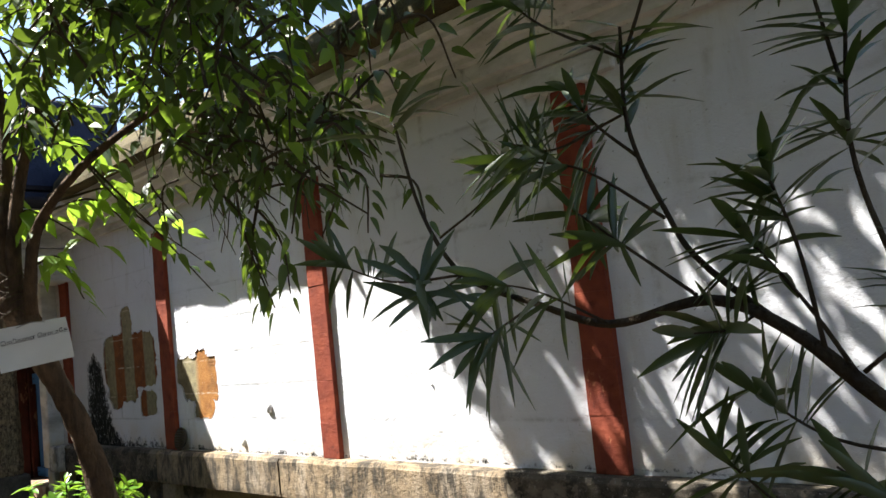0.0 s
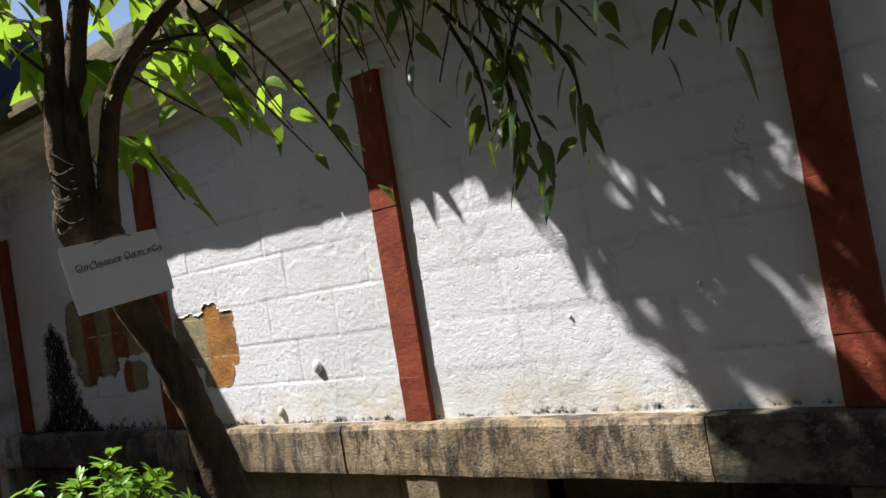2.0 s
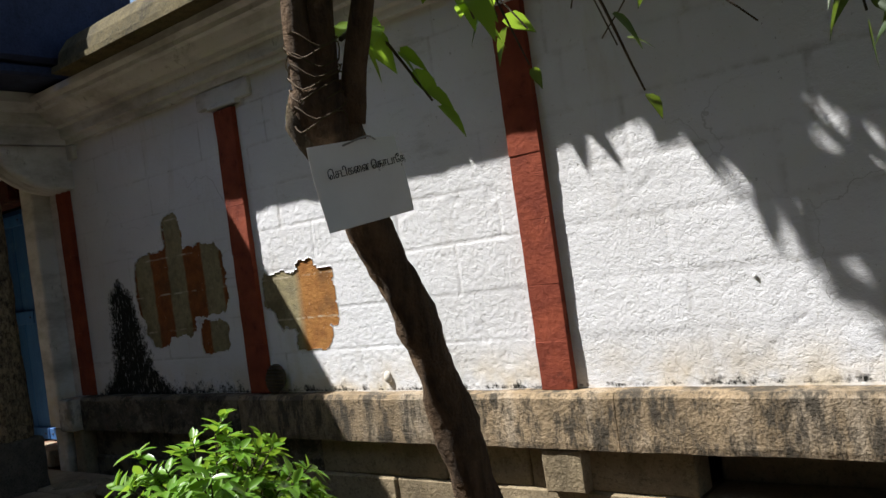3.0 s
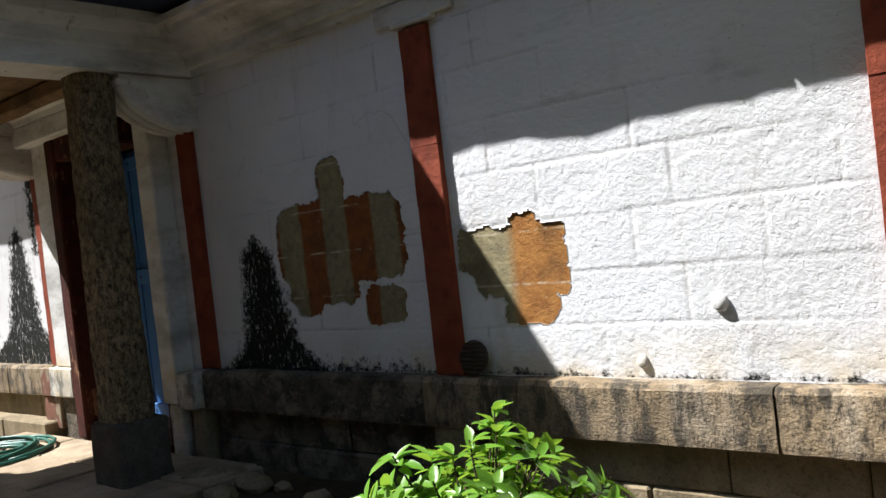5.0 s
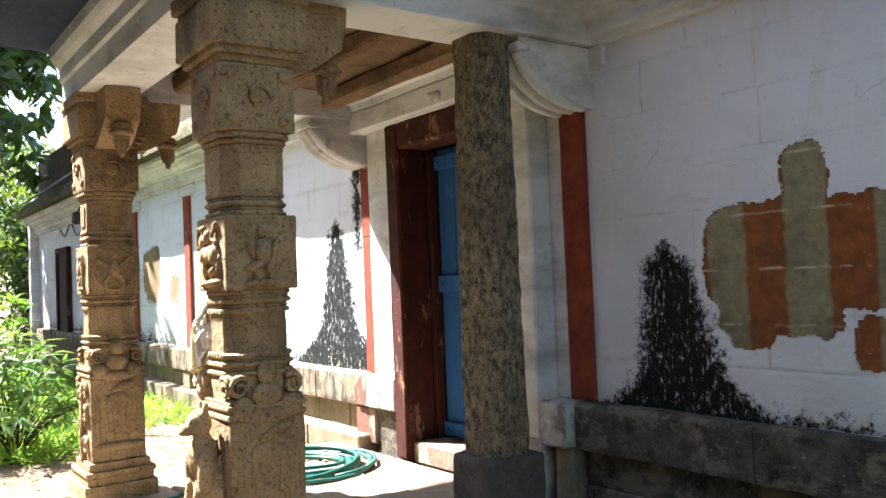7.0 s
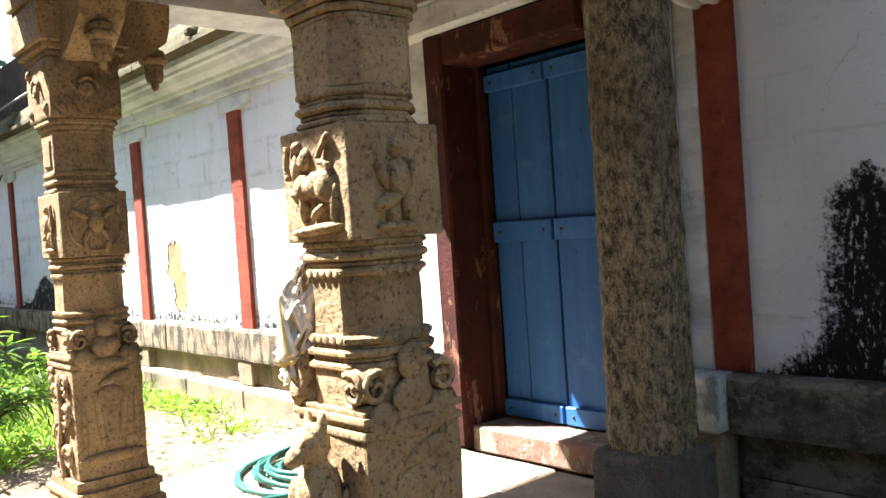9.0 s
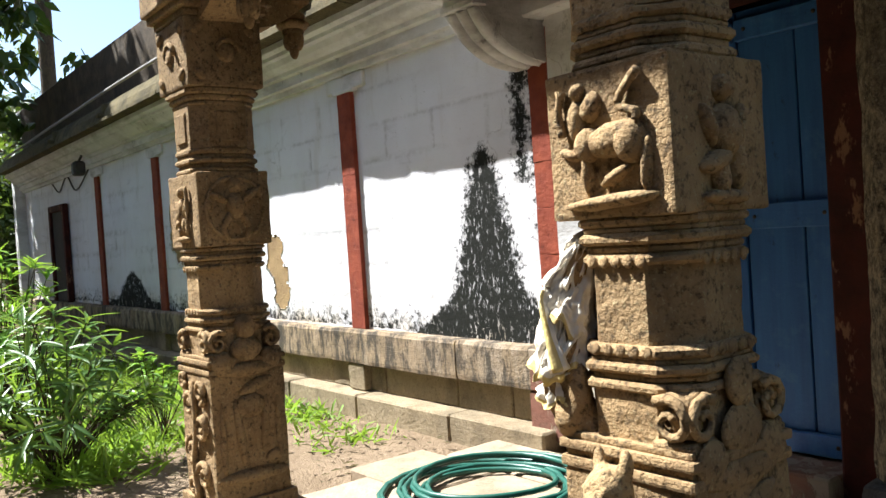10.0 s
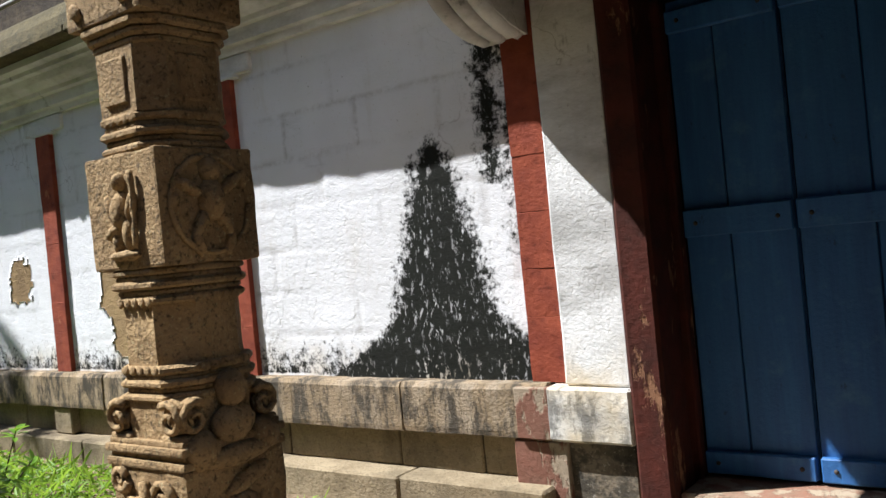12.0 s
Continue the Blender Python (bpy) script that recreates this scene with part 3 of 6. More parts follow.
def ledge_run(x0, x1, front, bottom_front):
    """The plinth's projecting ledge and the courses under it, stone by stone."""
    x = x0
    while x < x1 - 0.01:
        w = min(random.uniform(0.75, 1.25), x1 - x)
        if x1 - x - w < 0.3:
            w = x1 - x
        e = random.uniform(-0.006, 0.006)
        prof = [(3.24, 0.37), (front + e, 0.372), (front - 0.004 + e, 0.40), (front - 0.002 + e, 0.598), (front + 0.014 + e, LEDGE_Z + 0.001), (WALL_Y + 0.02, LEDGE_Z + 0.004), (3.24, LEDGE_Z + 0.004)]
        part("ledge_stone", extrude_x(prof, x + 0.003, x + w - 0.003, 0.04, 0.008), M_MOULD_SHADE if -8.3 < x + w * 0.5 < -6.7 or x + w * 0.5 > LEDGE_DARK else M_LEDGE, plinth)
        x += w
    x = x0
    while x < x1 - 0.01:
        w = min(random.uniform(0.5, 0.95), x1 - x)
        if x1 - x - w < 0.25:
            w = x1 - x
        part("dado_stone", rough(slab(x + 0.003, x + w - 0.003, (3.40 if x > -4.2 else 3.15) + random.uniform(-0.006, 0.006), 3.75 if x > -4.2 else 3.3, 0.165, 0.368, 0.008), 0.004, 6, x, 2), M_MOULD_SHADE if -8.6 < x + w * 0.5 < -6.0 or x + w * 0.5 > LEDGE_DARK else M_BASE, plinth)
        x += w
    x = x0
    while x < x1 - 0.01:
        w = min(random.uniform(0.6, 1.1), x1 - x)
        if x1 - x - w < 0.3:
            w = x1 - x
        part("base_stone", rough(slab(x + 0.003, x + w - 0.003, bottom_front + random.uniform(-0.008, 0.008), 3.75 if x > -4.9 else 3.3, -0.08, 0.165 + random.uniform(-0.004, 0.003), 0.012), 0.006, 6, x, 2), M_MOULD_SHADE if -8.6 < x + w * 0.5 < -6.0 or x + w * 0.5 > LEDGE_DARK else M_BASE, plinth)
        x += w


plinth = tagged(new("plinth"), "stained stone plinth with a projecting ledge under the wall", "plinth", kind="structure")
ledge_run(-24.0, -10.7, 3.07, 2.97)
ledge_run(-8.497, 3.0, 3.07, 3.135)
for a, b in PILASTERS:
    if not (-10.9 < a < -8.5):
        part("stub_block", rough(slab(a - 0.02, b + 0.02, 3.085, 3.2, 0.168, 0.366, 0.008), 0.004, 8, a, 2), M_BASE, plinth)
for a, b in ((-10.9, -10.62),):
    part("stub_block", rough(slab(a, b, 3.08, 3.2, 0.1, 0.366, 0.008), 0.004, 8, a, 2), M_REDFADE, plinth)
    part("painted_band", rough(slab(a + 0.04, b - 0.06, 3.052, 3.2, 0.376, 0.612, 0.006), 0.004, 9, a, 3), M_REDFADE, plinth, "faded red paint on the ledge")


# ---- cornice, eave and roof ----
def cornice():
    ob = tagged(new("cornice"), "white moulded cornice under a mossy stone eave", "cornice", kind="structure")
    prof = [(3.4, 2.535), (3.128, 2.535), (3.122, 2.575), (3.088, 2.582), (3.084, 2.655), (3.046, 2.662), (3.04, 2.69), (3.0, 2.70), (2.97, 2.722), (2.945, 2.765), (2.905, 2.772), (2.90, 2.80), (2.885, 2.806), (2.862, 2.82), (2.86, 2.865), (3.4, 2.865)]
    for x0, x1 in ((-24.0, -8.3), (-8.3, 3.0)):
        part("moulding", extrude_x(prof, x0, x1, 0.12, 0.004), M_WHITE2, ob)
    lip = [(3.6, 2.868), (2.76, 2.868), (2.73, 2.875), (2.735, 2.915), (2.775, 2.93), (2.80, 3.02), (2.87, 3.12), (2.97, 3.19), (3.1, 3.22), (3.6, 3.22)]
    x = -24.0
    while x < 3.0:
        w = random.uniform(1.6, 2.4)
        a, b = x + 0.01, min(x + w, 3.0) - 0.01
        if not (a < -7.75 < b or (-11.4 < a and b < -7.7)):
            part("eave_stone", extrude_x(lip, a, b, 0.1, 0.014), M_MOSS, ob, "mossy rounded eave stone")
        x += w
    return ob


cornice()
roof = tagged(new("roof"), "flat temple roof with a weathered parapet", "roof", kind="structure")
part("parapet", rough(slab(-24.0, -11.2, 3.18, 3.45, 3.225, 4.05, 0.03), 0.02, 1.5, 3, 5), M_PARAPET, roof)
part("roof_slab", slab(-24.0, 3.0, 3.5, 9.0, 2.9, 3.2), M_PARAPET, roof)
part("rear_wall", slab(-24.0, 3.0, 9.0, 9.3, 0.0, 3.2), M_PARAPET, roof)
part("end_wall", slab(2.9, 3.2, 3.3, 9.0, 0.0, 3.2), M_WHITE2, roof)
part("end_wall", slab(-24.2, -24.0, 3.0, 9.0, 0.0, 3.2), M_WHITE2, roof)

# ---- porch ----
porch_roof = tagged(new("porch_roof"), "stone porch roof with white beams and dark blue parapet", "roof", kind="structure")


def beam_profile(bot, top):
    h = top - bot
    return [(0.0, 0.0), (0.0, 0.36 * h), (-0.018, 0.40 * h), (-0.018, 0.62 * h), (-0.05, 0.70 * h), (-0.07, 0.80 * h), (-0.07, h), (0.34, h), (0.34, 0.0)]


def beam(kind, fixed, a, b, bot=2.535, top=2.9, sign=1):
    """kind x: runs along x with its moulded face to -y; kind y: runs along y with its face to +x."""
    bm = bmesh.new()
    rings = []
    n = 16
    for i in range(n + 1):
        t = a + (b - a) * i / n
        ring = []
        for o, h in beam_profile(bot, top):
            d = 0.004 * noise.noise(Vector((t * 3, o * 4, h * 4)))
            ring.append((t, fixed + sign * o + d, bot + h + d) if kind == "x" else (fixed - sign * o + d, t, bot + h + d))
        rings.append(ring)
    return loft(bm, rings)


part("side_beam", beam("y", -8.3, 1.03, 3.16), M_WHITE2, porch_roof, "white moulded side beam")
part("side_beam", beam("y", -10.95, 1.03, 3.16, sign=-1), M_WHITE2, porch_roof)
part("front_beam", beam("x", 1.03, -10.95, -8.3), M_WHITE2, porch_roof, "white moulded front beam")
part("ceiling_slab", rough(slab(-10.95, -8.3, 1.05, 3.16, 2.735, 2.9), 0.022, 3.5, 1, 14), M_CEIL, porch_roof, "brown stone ceiling slabs")
for y in (1.62, 2.2, 2.72):
    part("ceiling_rib", rough(slab(-10.62, -8.62, y, y + 0.13, 2.60, 2.73, 0.02), 0.022, 6, y, 7), M_CEIL, porch_roof)
part("eave_slab", rough(slab(-11.1, -7.8, 0.55, 3.16, 2.905, 2.99, 0.02), 0.012, 2, 2, 6), M_NAVY, porch_roof, "dark blue overhanging slab")
part("upper_block", rough(slab(-10.95, -7.75, 0.75, 3.5, 2.995, 3.85, 0.03), 0.02, 1.3, 5, 6), M_NAVY, porch_roof, "dark blue plaster parapet")


def corbel(xc, w):
    """White curved bracket on the wall under a beam."""
    prof = [(3.2, 2.20), (3.13, 2.205), (3.0, 2.225), (2.88, 2.27), (2.78, 2.33), (2.70, 2.41), (2.66, 2.47), (2.64, 2.53), (3.2, 2.53)]
    ob = tagged(part("corbel", extrude_x(prof, xc - w / 2, xc + w / 2, 0.06, 0.008), M_WHITE2), "white curved stone corbel carrying the porch beam", "corbel", "corbels beside the door")
    for k in range(3):
        xx = xc + (k - 1) * w * 0.34
        bm = bmesh.new()
        q = smooth_path([(xx, 3.12, 2.215), (xx, 3.0, 2.232), (xx, 2.88, 2.277), (xx, 2.78, 2.337), (xx, 2.70, 2.417), (xx, 2.662, 2.47)], 4)
        tube(bm, q, lerp_list([0.030, 0.040, 0.042, 0.036], len(q)), 10, 0.12)
        part("lobe", bm, M_WHITE2, ob, "", True)
    part("fillet", slab(xc - w / 2 - 0.012, xc + w / 2 + 0.012, 2.62, 2.72, 2.46, 2.50, 0.008), M_WHITE2, ob)
    return ob


corbel(-8.47, 0.26)
corbel(-10.78, 0.26)

# ---- doorway ----
portal = tagged(new("door_surround"), "whitewashed stone piers and mouldings round the doorway", "door surround", kind="structure")
for x0, x1, y0, z0 in ((-8.89, -8.70, 3.0, 0.40), (-10.602, -10.285, 3.08, 0.62)):
    part("pier", rough(slab(x0, x1, y0, 3.3, z0, 2.5, 0.012), 0.005, 4, x0, 8), M_WHITE2, portal, "whitewashed pier")
part("pier_return", rough(slab(-8.698, -8.589, 3.142, 3.3, 0.62, 2.5, 0.006), 0.003, 4, 7, 6), M_WHITE2, portal)
for x0, x1, y0 in ((-8.696, -8.50, 2.985), (-10.69, -10.285, 3.045)):
    part("pier_base", rough(slab(x0, x1, y0, 3.3, 0.375, 0.618, 0.012), 0.006, 5, x0, 4), M_SOILED, portal)
for x0, x1, y0, m in ((-8.88, -8.715, 3.03, M_SOILED), (-8.66, -8.52, 3.06, M_BASE), (-10.67, -10.30, 3.105, M_MOULD_SHADE)):
    part("pier_foot", rough(slab(x0, x1, y0, 3.3, 0.0, 0.398 if x0 < -8.8 and x0 > -9 else 0.373, 0.012), 0.006, 5, x0, 4), m, portal)
part("lintel", rough(slab(-10.66, -8.6, 2.97, 3.3, 2.43, 2.585, 0.012), 0.004, 4, 2, 5), M_WHITE2, portal, "whitewashed lintel")
prof = [(3.3, 2.587), (2.96, 2.587), (2.955, 2.63), (2.90, 2.65), (2.89, 2.69), (2.84, 2.72), (3.3, 2.72)]
part("lintel_moulding", extrude_x(prof, -10.6, -8.64, 0.1, 0.004), M_WHITE2, portal)

door = tagged(new("door_1"), "closed weathered blue plank double door in a flaking red frame", "door", kind="structure")
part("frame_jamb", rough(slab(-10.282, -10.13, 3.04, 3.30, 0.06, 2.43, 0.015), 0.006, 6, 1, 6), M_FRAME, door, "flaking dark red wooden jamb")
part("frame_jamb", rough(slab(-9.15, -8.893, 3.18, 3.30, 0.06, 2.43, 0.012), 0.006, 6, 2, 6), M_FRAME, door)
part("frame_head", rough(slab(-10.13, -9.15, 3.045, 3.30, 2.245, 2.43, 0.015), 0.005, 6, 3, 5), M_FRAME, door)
for x0, x1 in ((-10.15, -10.10), (-9.18, -9.13)):
    part("inner_stile", slab(x0, x1, 3.30, 3.37, 0.17, 2.25, 0.008), M_FRAME, door)
part("sill", rough(slab(-10.128, -9.152, 3.09, 3.5, 0.04, 0.185, 0.012), 0.005, 5, 3, 4), M_SILL, door, "worn red stone sill")


def leaf_door(x0, x1, knob):
    ob = part("door_leaf", slab(x0, x1, 3.40, 3.42, 0.19, 2.25), M_BLUE, door)
    cut = x0 + (x1 - x0) * (0.42 if knob > 0 else 0.62)
    for a, b in ((x0, cut), (cut, x1)):
        part("plank", rough(slab(a + 0.003, b - 0.003, 3.372, 3.401, 0.195, 2.245, 0.004), 0.002, 8, a, 4), M_BLUE, ob)
    for z0, z1 in ((0.20, 0.30), (1.22, 1.34), (2.10, 2.20)):
        rail = part("rail", rough(slab(x0 + 0.005, x1 - 0.005, 3.335, 3.371, z0, z1, 0.006), 0.003, 7, z0, 3), M_BLUE, ob)
        for xx in (x0 + 0.06, x1 - 0.06):
            bm = bmesh.new()
            bmesh.ops.create_uvsphere(bm, u_segments=8, v_segments=5, radius=0.011)
            for v in bm.verts:
                v.co = Vector((xx, 3.336, (z0 + z1) / 2)) + v.co * 0.9
            part("stud", bm, M_IRON, rail, smooth=True)
    return ob


leaf_door(-10.10, -9.642, 1)
leaf_door(-9.634, -9.18, -1)
part("back_panel", slab(-10.36, -8.92, 3.45, 3.55, 0.0, 2.46), M_DARK, door)

# ---- paving ----
paving = tagged(new("pavement"), "pale worn stone slabs in front of the doorway", "paving", kind="structure")


def paving_slabs():
    y = 0.92
    k = 0
    for h in (0.62, 0.55, 0.50, 0.42):
        x = -11.4 + 0.2 * (k % 2) + (0.1 if k else 0)
        while x < -7.9:
            w = min(random.uniform(0.6, 0.95), -7.85 - x)
            z = PAVE_Z + random.uniform(-0.006, 0.004)
            part("paving_slab", rough(slab(x + 0.005, x + w - 0.005, y + 0.005, y + h - 0.005, -0.1, z, 0.01), 0.004, 3, x + y, 3), M_PAVE, paving)
            x += w
        y += h
        k += 1


paving_slabs()

# ---- carved columns ----


def blob(bm, c, r, rot=None, u=10, v=7):
    res = bmesh.ops.create_uvsphere(bm, u_segments=u, v_segments=v, radius=1.0)
    m = (rot.to_matrix() if rot else Matrix.Identity(3))
    for w in res["verts"]:
        w.co = Vector(c) + m @ Vector((w.co.x * r[0], w.co.y * r[1], w.co.z * r[2]))


class Face:
    """Places relief on a column face: u along the face, z up, d outwards."""

    def __init__(self, origin, side):
        self.o, self.side = Vector(origin), side

    def at(self, u, z, d):
        return self.o + (Vector((u, -d, z)) if self.side == "-y" else Vector((d, u, z)))

    def rad(self, ru, rz, rd):
        return (ru, rd, rz) if self.side == "-y" else (rd, ru, rz)

    def blobs(self, bm, items):
        for u, z, ru, rz, rd, ang in items:
            e = Euler((0, radians(-ang), 0)) if self.side == "-y" else Euler((radians(ang), 0, 0))
            blob(bm, self.at(u, z, 0.0), self.rad(ru, rz, rd), e)

    def curve(self, bm, pts, r):
        tube(bm, smooth_path([self.at(u, z, d) for u, z, d in pts], 4), r, 6, 0.2)

    def spiral(self, bm, u, z, r0, turns, thick, hand=1, a0=0.0):
        n = int(turns * 10)
        pts = []
        for i in range(n + 1):
            a = a0 + hand * 2 * math.pi * turns * i / n
            r = r0 * (1 - 0.82 * i / n)
            pts.append(self.at(u + r * math.cos(a), z + r * math.sin(a), 0.008))
        tube(bm, pts, [thick * (1 - 0.4 * i / n) for i in range(n + 1)], 6, 0.1)


LION = [(-0.066, 0.045, 0.020, 0.045, 0.024, 0), (-0.060, 0.102, 0.016, 0.019, 0.02, 0), (-0.028, 0.07, 0.024, 0.032, 0.02, -30), (0.02, 0.0, 0.07, 0.034, 0.03, 8), (-0.04, -0.005, 0.03, 0.036, 0.03, 0), (0.065, -0.008, 0.036, 0.046, 0.032, 0),
        (-0.045, -0.055, 0.012, 0.055, 0.02, 0), (-0.086, -0.018, 0.032, 0.012, 0.02, -15), (0.03, -0.068, 0.045, 0.013, 0.02, 25), (0.1, -0.055, 0.012, 0.052, 0.018, -5), (0.01, -0.117, 0.12, 0.014, 0.028, 3)]
SEATED = [(0, 0.0, 0.035, 0.05, 0.03, 0), (0, 0.075, 0.022, 0.025, 0.024, 0), (-0.03, -0.05, 0.045, 0.018, 0.024, 20), (0.03, -0.06, 0.02, 0.045, 0.022, 0), (-0.02, -0.08, 0.018, 0.035, 0.02, 0), (-0.045, 0.01, 0.012, 0.04, 0.018, 20), (0.045, 0.01, 0.012, 0.045, 0.018, -15), (0, -0.112, 0.07, 0.014, 0.022, 0)]
DANCER = [(0, 0.01, 0.036, 0.05, 0.03, 0), (0, 0.082, 0.027, 0.03, 0.028, 0), (-0.06, 0.04, 0.045, 0.015, 0.018, -25), (0.06, 0.05, 0.045, 0.015, 0.018, 35), (-0.1, 0.01, 0.012, 0.022, 0.012, 0), (0.1, 0.06, 0.012, 0.024, 0.012, 0), (-0.035, -0.045, 0.016, 0.045, 0.018, -30), (0.035, -0.045, 0.016, 0.045, 0.018, 30), (-0.045, -0.09, 0.014, 0.035, 0.016, 15), (0.045, -0.09, 0.014, 0.035, 0.016, -15)]
STANDING = [(0, 0.0, 0.03, 0.09, 0.03, 0), (0, 0.115, 0.024, 0.03, 0.026, 0), (-0.02, -0.15, 0.018, 0.10, 0.024, 0), (0.022, -0.15, 0.018, 0.10, 0.024, 0), (-0.05, 0.02, 0.014, 0.07, 0.02, 12), (0.05, 0.02, 0.014, 0.07, 0.02, -12)]


def octagon(cx, cy, r, c):
    return [(cx + x, cy + y) for x, y in ((r, -r + c), (r, r - c), (r - c, r), (-r + c, r), (-r, r - c), (-r, -r + c), (-r + c, -r), (r - c, -r))]


def band(cx, cy, z, steps, c=0.0):
    """Stacked mouldings; steps are (height, half width); c cuts the corners."""
    bm = bmesh.new()
    for h, r in steps:
        if c:
            e = min(0.007, h * 0.3)
            loft(bm, [[(x, y, zz) for x, y in octagon(cx, cy, rr, c)] for zz, rr in ((z, r - e), (z + e, r), (z + h - e, r), (z + h + 0.001, r - e))])
        else:
            box(bm, cx - r, cx + r, cy - r, cy + r, z, z + h + 0.002, min(0.008, h * 0.35), 2)
        z += h
    return rough(bm, 0.002, 14, cx)


def leaf_band(cx, cy, z, r, half, h=0.03):
    """A row of small carved petals round the flat faces."""
    bm = bmesh.new()
    n = 5
    for i in range(n):
        t = -half + (i + 0.5) * 2 * half / n
        w = half / n * 0.9
        for p, q in (((t, -r), (w, 0.004)), ((r, t), (0.004, w)), ((-r, t), (0.004, w))):
            blob(bm, (cx + p[0], cy + p[1], z + h * 0.5), (q[0], q[1], h * 0.46), None, 8, 5)
    return bm


def shaft_bm(cx, cy, z0, z1, r, c=0.07, seed=0.0, panel=False):
    """A square shaft with cut corners, worn along its edges."""
    bm = bmesh.new()
    n = 14
    rings = []
    for k in range(n + 1):
        z = z0 + (z1 - z0) * k / n
        ring = []
        pts = octagon(cx, cy, r, c)
        for i, (x, y) in enumerate(pts):
            x2, y2 = pts[(i + 1) % 8]
            for f in (0.0, 0.33, 0.67):
                px, py = x + (x2 - x) * f, y + (y2 - y) * f
                d = 1 + 0.022 * noise.noise(Vector((px * 17 + seed, py * 17, z * 15))) + 0.012 * noise.noise(Vector((px * 50, py * 50 + seed, z * 45)))
                ring.append((cx + (px - cx) * d, cy + (py - cy) * d, z))
        rings.append(ring)
    loft(bm, rings)
    if panel:
        w = (r - c) * 0.62
        box(bm, cx - w, cx + w, cy - r - 0.007, cy + r + 0.007, z0 + 0.025, z1 - 0.025, 0.004)
        box(bm, cx - r - 0.007, cx + r + 0.007, cy - w, cy + w, z0 + 0.025, z1 - 0.025, 0.004)
    return bm


def volute(cx, cy, sx, sy, r, z):
    """An upright scroll standing on a corner of the lower block."""
    bm = bmesh.new()
    for d in (0.0, 0.018, 0.036):
        g = Face((cx + sx * (r - 0.046), cy + sy * (r - 0.010) - sy * d, z + 0.055), "-y")
        g.spiral(bm, 0.0, 0.0, 0.047, 1.3, 0.0115, -sx, math.pi / 2 + sx * 0.7)
    for d in (0.0, 0.018, 0.036):
        g = Face((cx + sx * (r - 0.010) - sx * d, cy + sy * (r - 0.046), z + 0.055), "+x")
        g.spiral(bm, 0.0, 0.0, 0.047, 1.3, 0.0115, -sy, math.pi / 2 + sy * 0.7)
    box(bm, cx + sx * (r - 0.048) - 0.045, cx + sx * (r - 0.048) + 0.045, cy + sy * (r - 0.048) - 0.045, cy + sy * (r - 0.048) + 0.045, z - 0.004, z + 0.016, 0.005)
    blob(bm, (cx + sx * (r - 0.055), cy + sy * (r - 0.055), z + 0.04), (0.022, 0.022, 0.04))
    return bm


